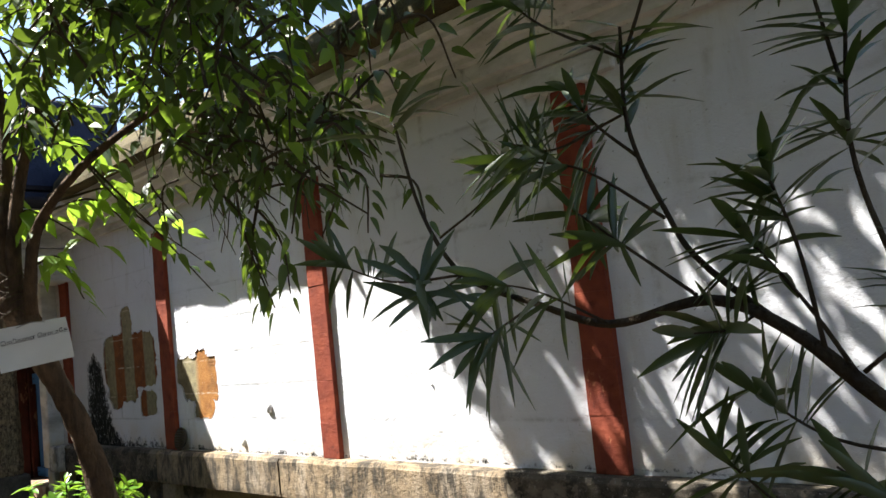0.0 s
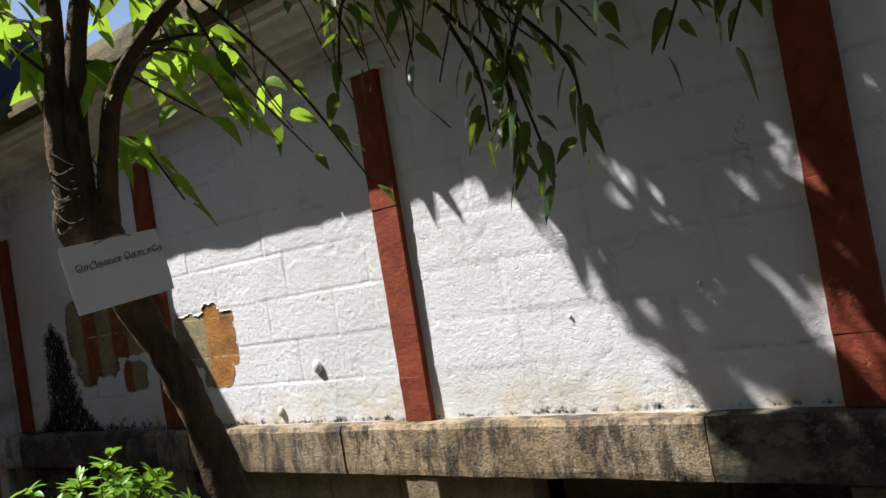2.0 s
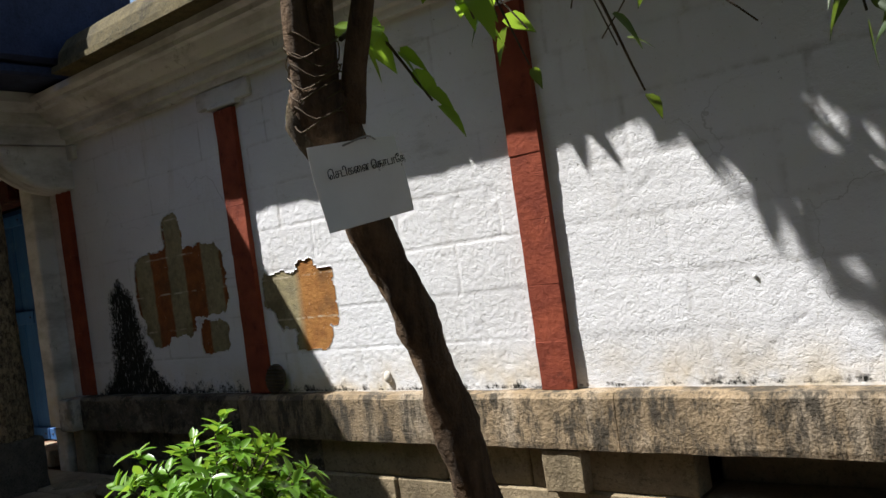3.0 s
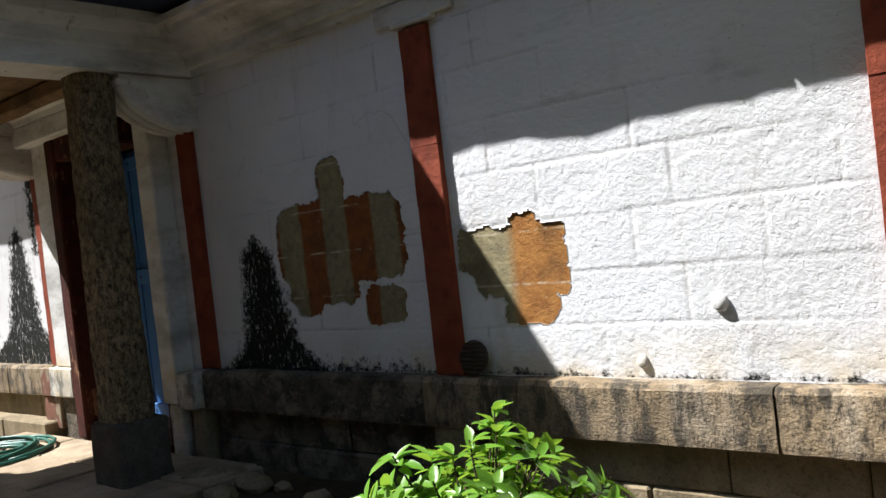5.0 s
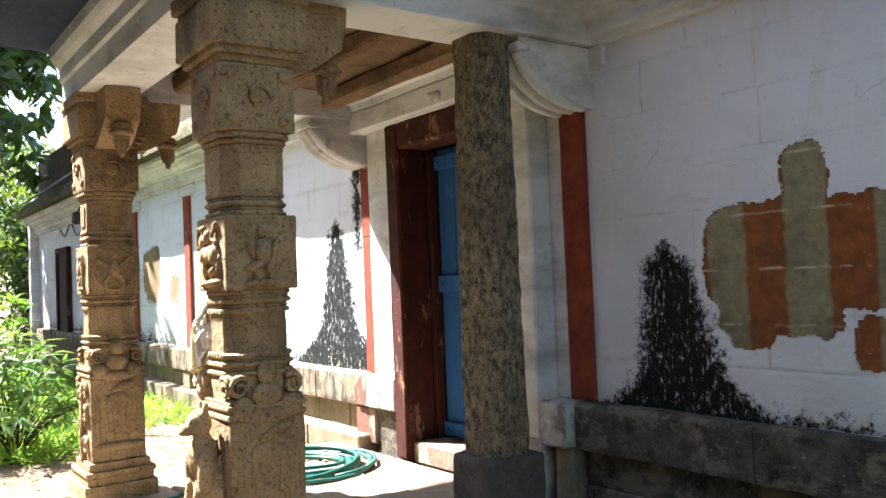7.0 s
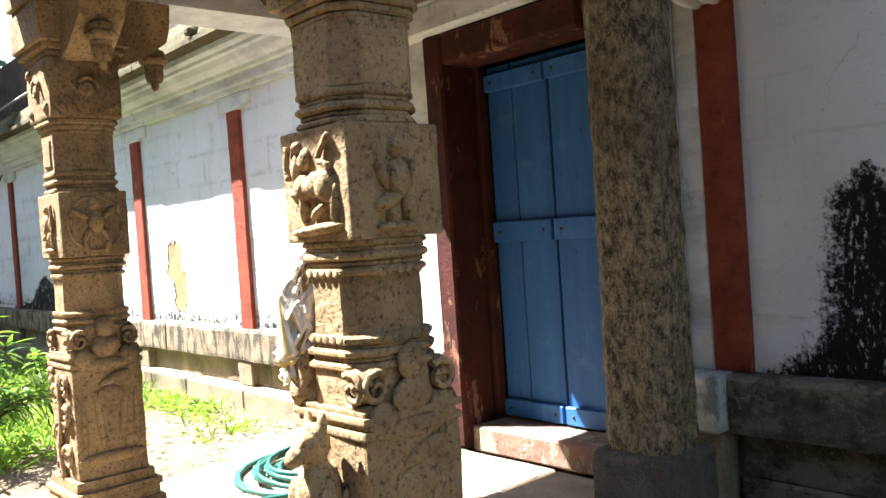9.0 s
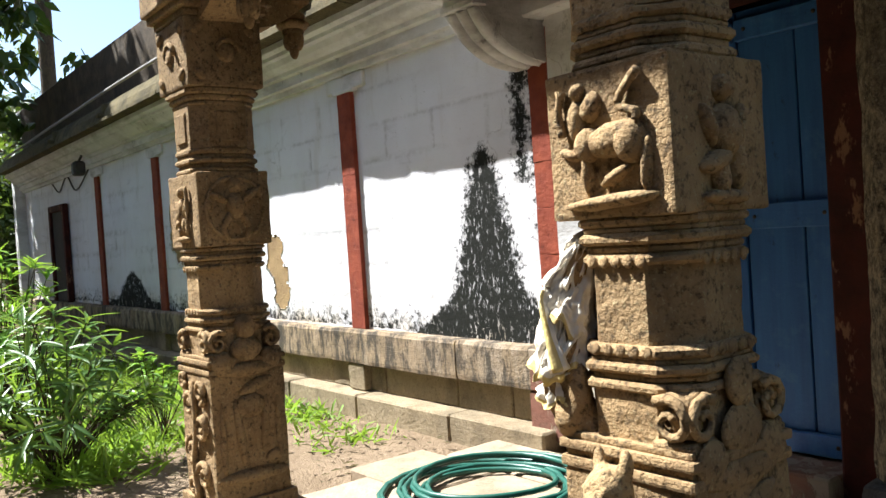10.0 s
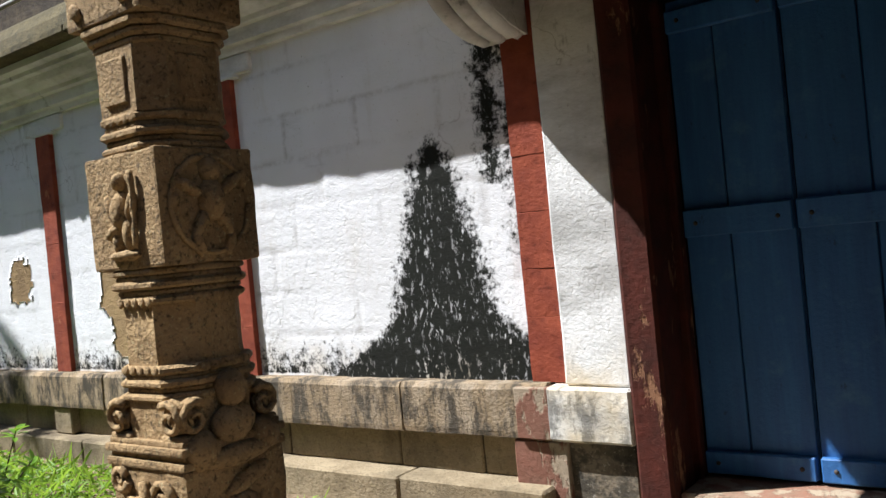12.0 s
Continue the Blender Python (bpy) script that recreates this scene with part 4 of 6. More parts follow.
def carved_column(cx, cy, front, side, k, label, lower):
    col = empty("carved_column", label, "column", "carved porch columns")
    P = lambda name, bm, lab="", sm=False: part(name, bm, M_CARVED, col, lab, sm)
    P("base", rough(band(cx, cy, 0.02, ((0.14, 0.215), (0.05, 0.195), (0.03, 0.205), (0.05, 0.18))), 0.006, 6, k), "worn stepped stone base")
    P("lower_block", rough(slab(cx - 0.160, cx + 0.160, cy - 0.160, cy + 0.160, 0.288, 0.80, 0.012, 2), 0.006, 9, k, 5))
    P("moulding", band(cx, cy, 0.798, ((0.022, 0.166), (0.016, 0.156), (0.02, 0.168), (0.014, 0.158))))
    P("neck", shaft_bm(cx, cy, 0.86, 0.968, 0.142, 0.068, k + 4))
    for sx, sy in ((1, -1), (1, 1), (-1, 1)) + (((-1, -1),) if k == 2 else ()):
        P("volute", volute(cx, cy, sx, sy, 0.158, 0.868), "upright carved scroll", True)
    P("moulding", band(cx, cy, 0.966, ((0.02, 0.152), (0.016, 0.142), (0.02, 0.153), (0.012, 0.144), (0.024, 0.150)), 0.066))
    P("leaf_band", leaf_band(cx, cy, 1.032, 0.150, 0.080), "carved petal band", True)
    P("lower_shaft", shaft_bm(cx, cy, 1.056, 1.215, 0.138, 0.076, k))
    P("leaf_band", leaf_band(cx, cy, 1.206, 0.147, 0.076), "carved petal band", True)
    P("moulding", band(cx, cy, 1.213, ((0.022, 0.147), (0.018, 0.141), (0.022, 0.152), (0.014, 0.144), (0.018, 0.150)), 0.066))
    P("square_block", rough(slab(cx - 0.154, cx + 0.154, cy - 0.154, cy + 0.154, 1.307, 1.605, 0.008, 2), 0.004, 11, k, 6), "square block carved with figures")
    P("moulding", band(cx, cy, 1.605, ((0.02, 0.146), (0.018, 0.136), (0.022, 0.146), (0.016, 0.137), (0.024, 0.143)), 0.066))
    P("leaf_band", leaf_band(cx, cy, 1.676, 0.140, 0.074), "carved petal band", True)
    P("upper_shaft", shaft_bm(cx, cy, 1.704, 1.875, 0.137, 0.058, k + 1, k == 2))
    P("moulding", band(cx, cy, 1.873, ((0.02, 0.138), (0.024, 0.146), (0.026, 0.156)), 0.05))
    P("upper_block", rough(slab(cx - 0.162, cx + 0.162, cy - 0.162, cy + 0.162, 1.943, 2.215, 0.012, 2), 0.005, 10, k + 2, 5))
    bm = bmesh.new()
    for f in (Face((cx, cy - 0.164, 2.08), "-y"), Face((cx + 0.164, cy, 2.08), "+x")):
        f.spiral(bm, 0.0, 0.0, 0.06, 1.0, 0.012)
        f.blobs(bm, [(0, 0, 0.04, 0.04, 0.014, 0), (-0.11, 0.09, 0.03, 0.02, 0.012, 40), (0.11, 0.09, 0.03, 0.02, 0.012, -40), (-0.11, -0.09, 0.03, 0.02, 0.012, -40), (0.11, -0.09, 0.03, 0.02, 0.012, 40)])
    P("rosette", bm, "carved round rosettes", True)
    P("capital", rough(band(cx, cy, 2.215, ((0.03, 0.165), (0.03, 0.185), (0.17, 0.205), (0.03, 0.195), (0.06, 0.215))), 0.006, 8, k))
    # bracket arms with hanging buds
    for dx, dy in ((0, 1), (-1, 0), (1, 0)) if k == 1 else ((0, 1), (1, 0), (-1, 0)):
        prof = [(0.15, 2.20), (0.26, 2.23), (0.36, 2.29), (0.43, 2.34), (0.45, 2.42), (0.46, 2.53), (0.15, 2.53)]
        bm = bmesh.new()
        rings = []
        if (dx, dy) == (1, 0) and k == 1:
            continue
        for t in (-0.10, -0.05, 0.0, 0.05, 0.10):
            rings.append([(cx + dx * p + (t if dy else 0), cy + dy * p + (t if dx else 0), z) for p, z in prof])
        loft(bm, rings)
        arm = P("bracket_arm", rough(bm, 0.007, 9, k + dx, 2))
        bm = bmesh.new()
        bx, by = cx + dx * 0.40, cy + dy * 0.40
        for i, (zz, rr) in enumerate(((2.30, 0.06), (2.265, 0.075), (2.235, 0.05))):
            blob(bm, (bx, by, zz), (rr, rr, 0.03))
        for i in range(8):
            a = i * math.pi / 4
            blob(bm, (bx + 0.028 * math.cos(a), by + 0.028 * math.sin(a), 2.20), (0.02, 0.02, 0.045))
        blob(bm, (bx, by, 2.155), (0.022, 0.022, 0.04))
        part("hanging_bud", bm, M_CARVED, arm, "hanging stone lotus bud", True)
    # relief on the square block
    bm = bmesh.new()
    f = Face((cx, cy - 0.156, 1.457), "-y")
    f.blobs(bm, front)
    if front is LION:
        f.curve(bm, [(0.085, 0.03, 0.010), (0.085, 0.045, 0.010), (0.045, 0.06, 0.010), (0.055, 0.085, 0.010), (0.095, 0.122, 0.010)], 0.009)
        f.curve(bm, [(-0.10, 0.11, 0.01), (-0.11, 0.06, 0.01), (-0.10, 0.02, 0.01)], 0.010)
    else:
        f.curve(bm, [(0.06, 0.10, 0.01), (0.065, 0.0, 0.01), (0.06, -0.10, 0.01)], 0.008)
    P("front_relief", rough(bm, 0.004, 38, k), "raised carved relief", True)
    bm = bmesh.new()
    f = Face((cx + 0.156, cy, 1.457), "+x")
    f.blobs(bm, [(u * 1.1, z * 1.1, a * 1.1, b * 1.1, d * 1.3, r) for u, z, a, b, d, r in side])
    if side is DANCER:
        f.curve(bm, [(0.122 * math.cos(a * math.pi / 8), 0.125 * math.sin(a * math.pi / 8), 0.002) for a in range(17)], 0.008)
    P("side_relief", rough(bm, 0.004, 38, k), "raised carved relief", True)
    # relief on the lower block
    bm = bmesh.new()
    f = Face((cx, cy - 0.162, 0.53), "-y")
    if lower:
        for i, (u, z, r, h) in enumerate(((-0.05, 0.14, 0.055, 1), (0.06, 0.06, 0.06, -1), (-0.05, -0.05, 0.06, 1), (0.06, -0.14, 0.06, -1), (-0.06, -0.2, 0.05, 1), (0.07, 0.2, 0.05, 1), (-0.1, 0.24, 0.035, -1))):
            f.spiral(bm, u, z, r, 1.6, 0.014, h, i)
        f.curve(bm, [(0.0, -0.25, 0.01), (-0.02, -0.1, 0.014), (0.02, 0.05, 0.014), (0.0, 0.24, 0.01)], 0.014)
    else:
        f.blobs(bm, [(u, z + 0.05, a, b, c, r) for u, z, a, b, c, r in STANDING])
    P("scroll_relief", rough(bm, 0.004, 38, k), "carved scroll ornament", True)
    bm = bmesh.new()
    f = Face((cx + 0.160, cy, 0.64), "+x")
    w = 0.4 if k == 1 else 1.0
    f.blobs(bm, [(u, z, a, b, c * w, r) for u, z, a, b, c, r in ((0, 0.34, 0.045, 0.05, 0.04, 0), (0, 0.25, 0.07, 0.05, 0.035, 0), (-0.1, 0.2, 0.05, 0.05, 0.03, 30), (0.1, 0.2, 0.05, 0.04, 0.03, -30), (0, 0.17, 0.13, 0.03, 0.03, 0), (0.03, 0.1, 0.08, 0.025, 0.02, 20), (-0.05, -0.08, 0.02, 0.14, 0.02, 5), (0.06, -0.06, 0.018, 0.12, 0.02, -6), (0.0, 0.02, 0.07, 0.05, 0.02, 0), (0.12, -0.1, 0.015, 0.15, 0.016, 0), (-0.12, -0.1, 0.015, 0.15, 0.016, 0), (0, -0.26, 0.16, 0.03, 0.03, 0), (0.09, -0.2, 0.04, 0.03, 0.02, 20))])
    P("figure_relief", rough(bm, 0.004, 38, k), "worn carved figure", True)
    return col


carved_column(-8.494, 1.224, LION, SEATED, 1, "brown granite porch column carved with a prancing beast", False)
carved_column(-10.718, 1.222, SEATED, DANCER, 2, "brown granite porch column carved with scrolls and a medallion", True)


def beast_statue(x, y, label):
    """A worn guardian beast sitting up against the column."""
    bm = bmesh.new()
    for dx, dy, z, rx, ry, rz in ((0, 0.03, 0.50, 0.085, 0.07, 0.15), (0, 0.0, 0.66, 0.065, 0.06, 0.10), (0, -0.012, 0.79, 0.048, 0.052, 0.055), (0.006, -0.058, 0.772, 0.03, 0.034, 0.026), (0.008, -0.082, 0.766, 0.02, 0.016, 0.017),
                                  (-0.032, 0.005, 0.842, 0.014, 0.014, 0.032), (0.034, 0.005, 0.846, 0.014, 0.014, 0.036), (-0.02, -0.048, 0.806, 0.012, 0.012, 0.012), (0.024, -0.048, 0.806, 0.012, 0.012, 0.012),
                                  (-0.075, -0.02, 0.60, 0.026, 0.03, 0.10), (0.075, -0.02, 0.60, 0.026, 0.03, 0.10), (-0.05, -0.04, 0.44, 0.026, 0.028, 0.13), (0.05, -0.04, 0.44, 0.026, 0.028, 0.13), (-0.05, -0.06, 0.33, 0.032, 0.045, 0.03), (0.05, -0.06, 0.33, 0.032, 0.045, 0.03)):
        blob(bm, (x + dx, y + dy, z), (rx, ry, rz))
    box(bm, x - 0.11, x + 0.11, y - 0.11, y + 0.10, 0.24, 0.31, 0.015)
    box(bm, x - 0.12, x + 0.12, y - 0.06, y + 0.10, 0.0, 0.25, 0.015)
    ob = tagged(part("statue", rough(bm, 0.004, 30, 2), M_CARVED, None, "", True), label, "statue")
    fuse = ob.modifiers.new("fuse", "REMESH")
    fuse.mode, fuse.voxel_size, fuse.use_smooth_shade = "VOXEL", 0.008, True
    return ob


beast_statue(-8.475, 1.005, "small worn stone beast sitting against the column base")


def cloth_statue():
    bm = bmesh.new()
    y = 1.11
    body = smooth_path([(-8.615, y + 0.02, 0.86), (-8.635, y + 0.005, 0.90), (-8.675, y - 0.01, 0.935), (-8.67, y - 0.01, 1.02), (-8.645, y, 1.15), (-8.612, y + 0.005, 1.25)], 8)
    tube(bm, body, lerp_list([0.034, 0.040, 0.042, 0.045, 0.036, 0.026], len(body)), 14, 0.25)
    blob(bm, (-8.70, y - 0.015, 0.925), (0.022, 0.026, 0.035))
    blob(bm, (-8.645, y - 0.03, 0.90), (0.034, 0.03, 0.055))
    blob(bm, (-8.62, y - 0.02, 0.955), (0.026, 0.03, 0.06))
    box(bm, -8.66, -8.585, y - 0.03, y + 0.05, 0.855, 0.885, 0.01)
    ob = tagged(part("statue", rough(bm, 0.006, 22, 3), M_CARVED, None, "", True), "weathered stone figure wrapped in white cloth beside the column", "statue")
    fuse = ob.modifiers.new("fuse", "REMESH")
    fuse.mode, fuse.voxel_size, fuse.use_smooth_shade = "VOXEL", 0.008, True
    cl = empty("draped_cloth", "off-white cotton cloth with yellow border tied round a statue", "cloth")

    def drape(name, z0, z1, radii, tops, foot, folds, amp, hem, seed, m, rows, skew):
        """A wrapped length of crumpled cloth with a thin yellow border."""
        n = 120
        vs, fs, border = [], [], []
        rad = lerp_list(radii, m + 1)
        for j in range(m + 1):
            t = j / m
            cx, cy = tops[0] + (foot[0] - tops[0]) * t, tops[1] + (foot[1] - tops[1]) * t
            for i in range(n):
                a = 2 * math.pi * i / n
                s = a + skew * t + 0.5 * noise.noise(Vector((math.cos(a) * 1.5, math.sin(a) * 1.5, t * 2 + seed)))
                fold = amp * (0.3 + 0.9 * t) * (abs(math.sin(s * folds / 2)) ** 0.7 * 2 - 1.2)
                p = Vector((math.cos(s) * 2.6, math.sin(s) * 2.6 + seed, t * 3.2))
                crumple = 0.011 * (1 - 3.2 * abs(noise.noise(p))) + 0.006 * (1 - 3 * abs(noise.noise(p * 2.3))) + 0.004 * noise.noise(p * 5)
                r = (rad[j] + fold + crumple) * math.sqrt(min(1.0, 0.03 + t / 0.10))
                z = z0 + (z1 - z0) * t + hem * t * (math.sin(a * 2 + seed) + 0.7 * noise.noise(Vector((math.cos(a) * 3, math.sin(a) * 3, seed)))) + 0.01 * t * math.sin(s * folds)
                vs.append((cx + r * math.cos(a), cy + r * 0.88 * math.sin(a), z))
        for j in range(m):
            for i in range(n):
                q = (j * n + i, j * n + (i + 1) % n, (j + 1) * n + (i + 1) % n, (j + 1) * n + i)
                (border if j >= m - rows else fs).append(q)
        body = link_mesh(name, vs, fs, M_CLOTH, cl, smooth=True)
        used = sorted({k for q in border for k in q})
        idx = {k: i for i, k in enumerate(used)}
        link_mesh("border", [vs[k] for k in used], [tuple(idx[k] for k in q) for q in border], M_YELLOW, body, "yellow woven border", True)

    drape("underskirt", 1.06, 0.930, [0.03, 0.038, 0.043, 0.048], (-8.665, 1.112), (-8.675, 1.10), 5, 0.008, 0.010, 2.0, 24, 2, 0.4)
    drape("skirt", 1.18, 0.985, [0.026, 0.038, 0.050, 0.060], (-8.638, 1.112), (-8.688, 1.10), 7, 0.011, 0.014, 1.0, 36, 3, 0.7)
    drape("wrap", 1.285, 1.06, [0.014, 0.026, 0.036, 0.044, 0.047], (-8.61, 1.118), (-8.672, 1.105), 5, 0.011, 0.040, 4.0, 40, 2, 1.6)
    # the twisted end hanging across the front
    q = smooth_path([(-8.60, 1.10, 1.265), (-8.65, 1.075, 1.21), (-8.68, 1.06, 1.15), (-8.655, 1.05, 1.07), (-8.63, 1.045, 1.0)], 8)
    bm = bmesh.new()
    tube(bm, q, lerp_list([0.006, 0.012, 0.013, 0.012, 0.018], len(q)), 10, 0.9)
    sash = part("sash", rough(bm, 0.006, 30, 1), M_CLOTH, cl, "twisted hanging end", True)
    bm = bmesh.new()
    tube(bm, [p + Vector((0.003, -0.011, 0.0)) for p in q[14:]], lerp_list([0.004, 0.008, 0.011], len(q) - 14), 8, 0.8)
    part("border", bm, M_YELLOW, sash, "yellow woven border", True)


cloth_statue()


def granite_column():
    ob = empty("granite_column", "rough speckled granite post on a dark socket stone", "column")
    bm = bmesh.new()
    ring = [(1, -0.55), (1, 0.55), (0.55, 1), (-0.55, 1), (-1, 0.55), (-1, -0.55), (-0.55, -1), (0.55, -1)]
    rings = []
    for k in range(43):
        z = 0.44 + (2.535 - 0.44) * k / 42
        r = 0.158 - 0.020 * k / 42
        rr = []
        for x, y in ring:
            p = Vector((x * r, y * r, z))
            d = 1 + 0.06 * noise.noise(p * 7) + 0.035 * noise.noise(p * 22)
            rr.append((-8.51 + x * r * d, 2.53 + y * r * 0.86 * d, z))
        rings.append(rr)
    part("shaft", loft(bm, rings), M_GRANITE, ob)
    part("socket_stone", rough(slab(-8.685, -8.335, 2.365, 2.70, 0.0, 0.437, 0.03, 2), 0.010, 6, 3, 6), M_SOCKET, ob, "dark grey socket stone")


granite_column()


# ---- hose ----
def hose():
    ob = empty("garden_hose", "coiled dark green garden hose on the paving", "hose")
    rnd = random.Random(4)
    pts = []
    turns = 9
    for i in range(turns * 20):
        a = 2 * math.pi * i / 20
        t = i / (turns * 20)
        r = 0.40 + 0.075 * math.sin(a * 0.37 + 1) + 0.035 * math.sin(t * 31)
        z = PAVE_Z + 0.014 + 0.075 * (0.5 + 0.5 * math.sin(t * 19 + 0.8 * math.sin(a))) * (0.3 + 0.7 * t)
        pts.append((-10.41 + 0.04 * math.sin(t * 17) + r * math.cos(a), 2.33 + 0.04 * math.cos(t * 13) + r * math.sin(a), z))
    bm = bmesh.new()
    tube(bm, pts, 0.0135, 8)
    part("coil", bm, M_HOSE, ob, "", True)
    bm = bmesh.new()
    tail = smooth_path([(-10.1, 1.98, 0.10), (-10.25, 1.6, 0.09), (-10.12, 1.25, 0.09), (-9.95, 0.98, 0.085), (-9.9, 0.8, 0.03), (-9.95, 0.55, 0.02)], 8)
    tube(bm, tail, 0.0135, 8)
    tail_ob = part("tail", bm, M_HOSE, ob, "", True)
    bm = bmesh.new()
    tube(bm, [tail[-1], tail[-1] + Vector((-0.01, -0.05, 0))], 0.018, 8)
    part("nozzle", bm, M_IRON, tail_ob, "dark metal hose end")


hose()

# ---- leaves ----


class Leaves:
    """Gathers leaf blades for one mesh."""

    def __init__(self):
        self.v, self.f = [], []

    def blade(self, base, way, up, length, width, droop=0.2, segs=4, shape="ovate", fold=0.25):
        way = Vector(way).normalized()
        side = way.cross(Vector(up))
        if side.length < 0.05:
            side = way.cross(Vector((1, 0.2, 0)))
        side.normalize()
        nrm = side.cross(way)
        i0 = len(self.v)
        for k in range(segs + 1):
            t = k / segs
            c = Vector(base) + way * (length * t) - Vector((0, 0, 1)) * (droop * length * t * t)
            if shape == "ovate":
                w = width * math.sin(math.pi * min(1, (t * 0.93 + 0.07)) ** 0.72) if t < 1 else 0.0
            else:
                w = width * math.sin(math.pi * (0.06 + 0.94 * t)) ** 0.75 if t < 1 else 0.0
            w = max(w, 0.0015)
            self.v += [c - side * w / 2 + nrm * w * fold, c, c + side * w / 2 + nrm * w * fold]
            if k:
                a = i0 + (k - 1) * 3
                self.f += [(a, a + 1, a + 4, a + 3), (a + 1, a + 2, a + 5, a + 4)]

    def mesh(self, name, mat, parent, label=""):
        return link_mesh(name, self.v, self.f, mat, parent, label, True)


def rand_dir(rnd, zmin=-1.0, zmax=1.0):
    a = rnd.uniform(0, 2 * math.pi)
    z = rnd.uniform(zmin, zmax)
    r = math.sqrt(max(0, 1 - z * z))
    return Vector((r * math.cos(a), r * math.sin(a), z))


def sun_spot(p):
    """Where the shadow of p falls on the wall: x and z."""
    s = (WALL_Y - p[1]) / SUN_D.y
    return p[0] + SUN_D.x * s, p[2] + SUN_D.z * s


def in_lit_panel(p):
    x, z = sun_spot(p)
    return -9.0 < x < -3.64 + (1.62 - z) * 0.78 and 0.1 < z < 1.75


def in_sun_gap(p):
    """Slanting gaps in the crown through which the sun flecks the wall."""
    x, z = sun_spot(p)
    if not (-3.7 < x < 0.8 and 0.3 < z < 2.0):
        return False
    return noise.noise(Vector(((x + z) * 5.4, (x - z) * 1.3, 2.0))) > 0.25


# ---- tree with the notice ----
def sign_tree():
    rnd = random.Random(11)
    ob = empty("tree", "leaning garden tree with a forked trunk and drooping leaves", "tree")
    bm = bmesh.new()
    trunk = smooth_path([(-3.42, 1.60, -0.05), (-3.44, 1.49, 0.4), (-3.45, 1.385, 0.85), (-3.462, 1.30, 1.15), (-3.475, 1.195, 1.4), (-3.465, 1.12, 1.56), (-3.455, 1.09, 1.66)], 12)
    tube(bm, trunk, lerp_list([0.066, 0.055, 0.049, 0.045, 0.046, 0.060, 0.055], len(trunk)), 14, 0.28)
    part("trunk", rough(bm, 0.007, 26, 2), M_BARK, ob, "brown leaning trunk", True)
    bm = bmesh.new()
    tube(bm, [(-3.47, 1.10, 1.50), (-3.478, 1.075, 1.55), (-3.487, 1.055, 1.59), (-3.49, 1.045, 1.63)], [0.026, 0.028, 0.022, 0.007], 9, 0.9)
    part("broken_stub", bm, M_TWIG, ob, "broken dark stub", True)
    stems = [
        [(-3.46, 1.08, 1.58), (-3.455, 1.06, 1.8), (-3.44, 1.08, 2.05), (-3.50, 1.10, 2.4), (-3.62, 1.1, 2.9), (-3.7, 1.2, 3.5)],
        [(-3.42, 1.14, 1.58), (-3.36, 1.13, 1.75), (-3.28, 1.15, 1.92), (-3.12, 1.25, 2.1), (-2.9, 1.4, 2.25), (-2.6, 1.55, 2.35)],
        [(-3.45, 1.1, 1.62), (-3.40, 1.09, 1.9), (-3.33, 1.15, 2.3), (-3.2, 1.3, 2.8), (-3.0, 1.5, 3.4)],
    ]
    for pts, r in zip(stems, (0.034, 0.026, 0.03)):
        bm = bmesh.new()
        q = smooth_path(pts, 5)
        tube(bm, q, lerp_list([r, r * 0.85, r * 0.6, r * 0.35], len(q)), 9, 0.25)
        part("limb", bm, M_BARK, ob, "", True)
    # dry tendrils tied round the fork
    bm = bmesh.new()
    for k in range(9):
        a0 = rnd.uniform(0, 6.28)
        pts = [(-3.45 + 0.055 * math.cos(a0 + i * 0.9), 1.085 + 0.055 * math.sin(a0 + i * 0.9), 1.58 + 0.02 * k + 0.02 * math.sin(i * 2.1)) for i in range(7)]
        tube(bm, smooth_path(pts, 3), 0.0016, 4)
    part("dry_tendril", bm, M_DRY, ob)
    # twigs with leaves; tips listed by region of the crown
    tw, bright, dark = bmesh.new(), Leaves(), Leaves()

    def sprig(start, end, n, size, leaves, droop=0.5, sag=0.12):
        start, end = Vector(start), Vector(end)
        mid = (start + end) / 2 + Vector((rnd.uniform(-0.08, 0.08), rnd.uniform(-0.08, 0.08), sag))
        if in_lit_panel(start) or in_lit_panel(end):
            return
        path = smooth_path([start, mid, end], 5)
        tube(tw, path, lerp_list([0.006, 0.0025], len(path)), 5)
        for i in range(n):
            t = 0.25 + 0.75 * i / max(1, n - 1)
            p = path[min(len(path) - 1, int(t * (len(path) - 1)))]
            d = rand_dir(rnd, -0.75, 0.25)
            ax = (end - start).normalized()
            d = (d + ax * 0.5 * (1 if t < 0.95 else 2)).normalized()
            s = size * rnd.uniform(0.7, 1.2)
            base = p + d * 0.02
            if in_lit_panel(base + d * s * 0.5) or in_sun_gap(base) or in_sun_gap(base + d * s * 0.8):
                continue
            leaves.blade(base, d, rand_dir(rnd, 0.3, 1), s, s * (0.62 if leaves is bright else 0.5), droop * rnd.uniform(0.5, 1.3), 4, "ovate", 0.12)

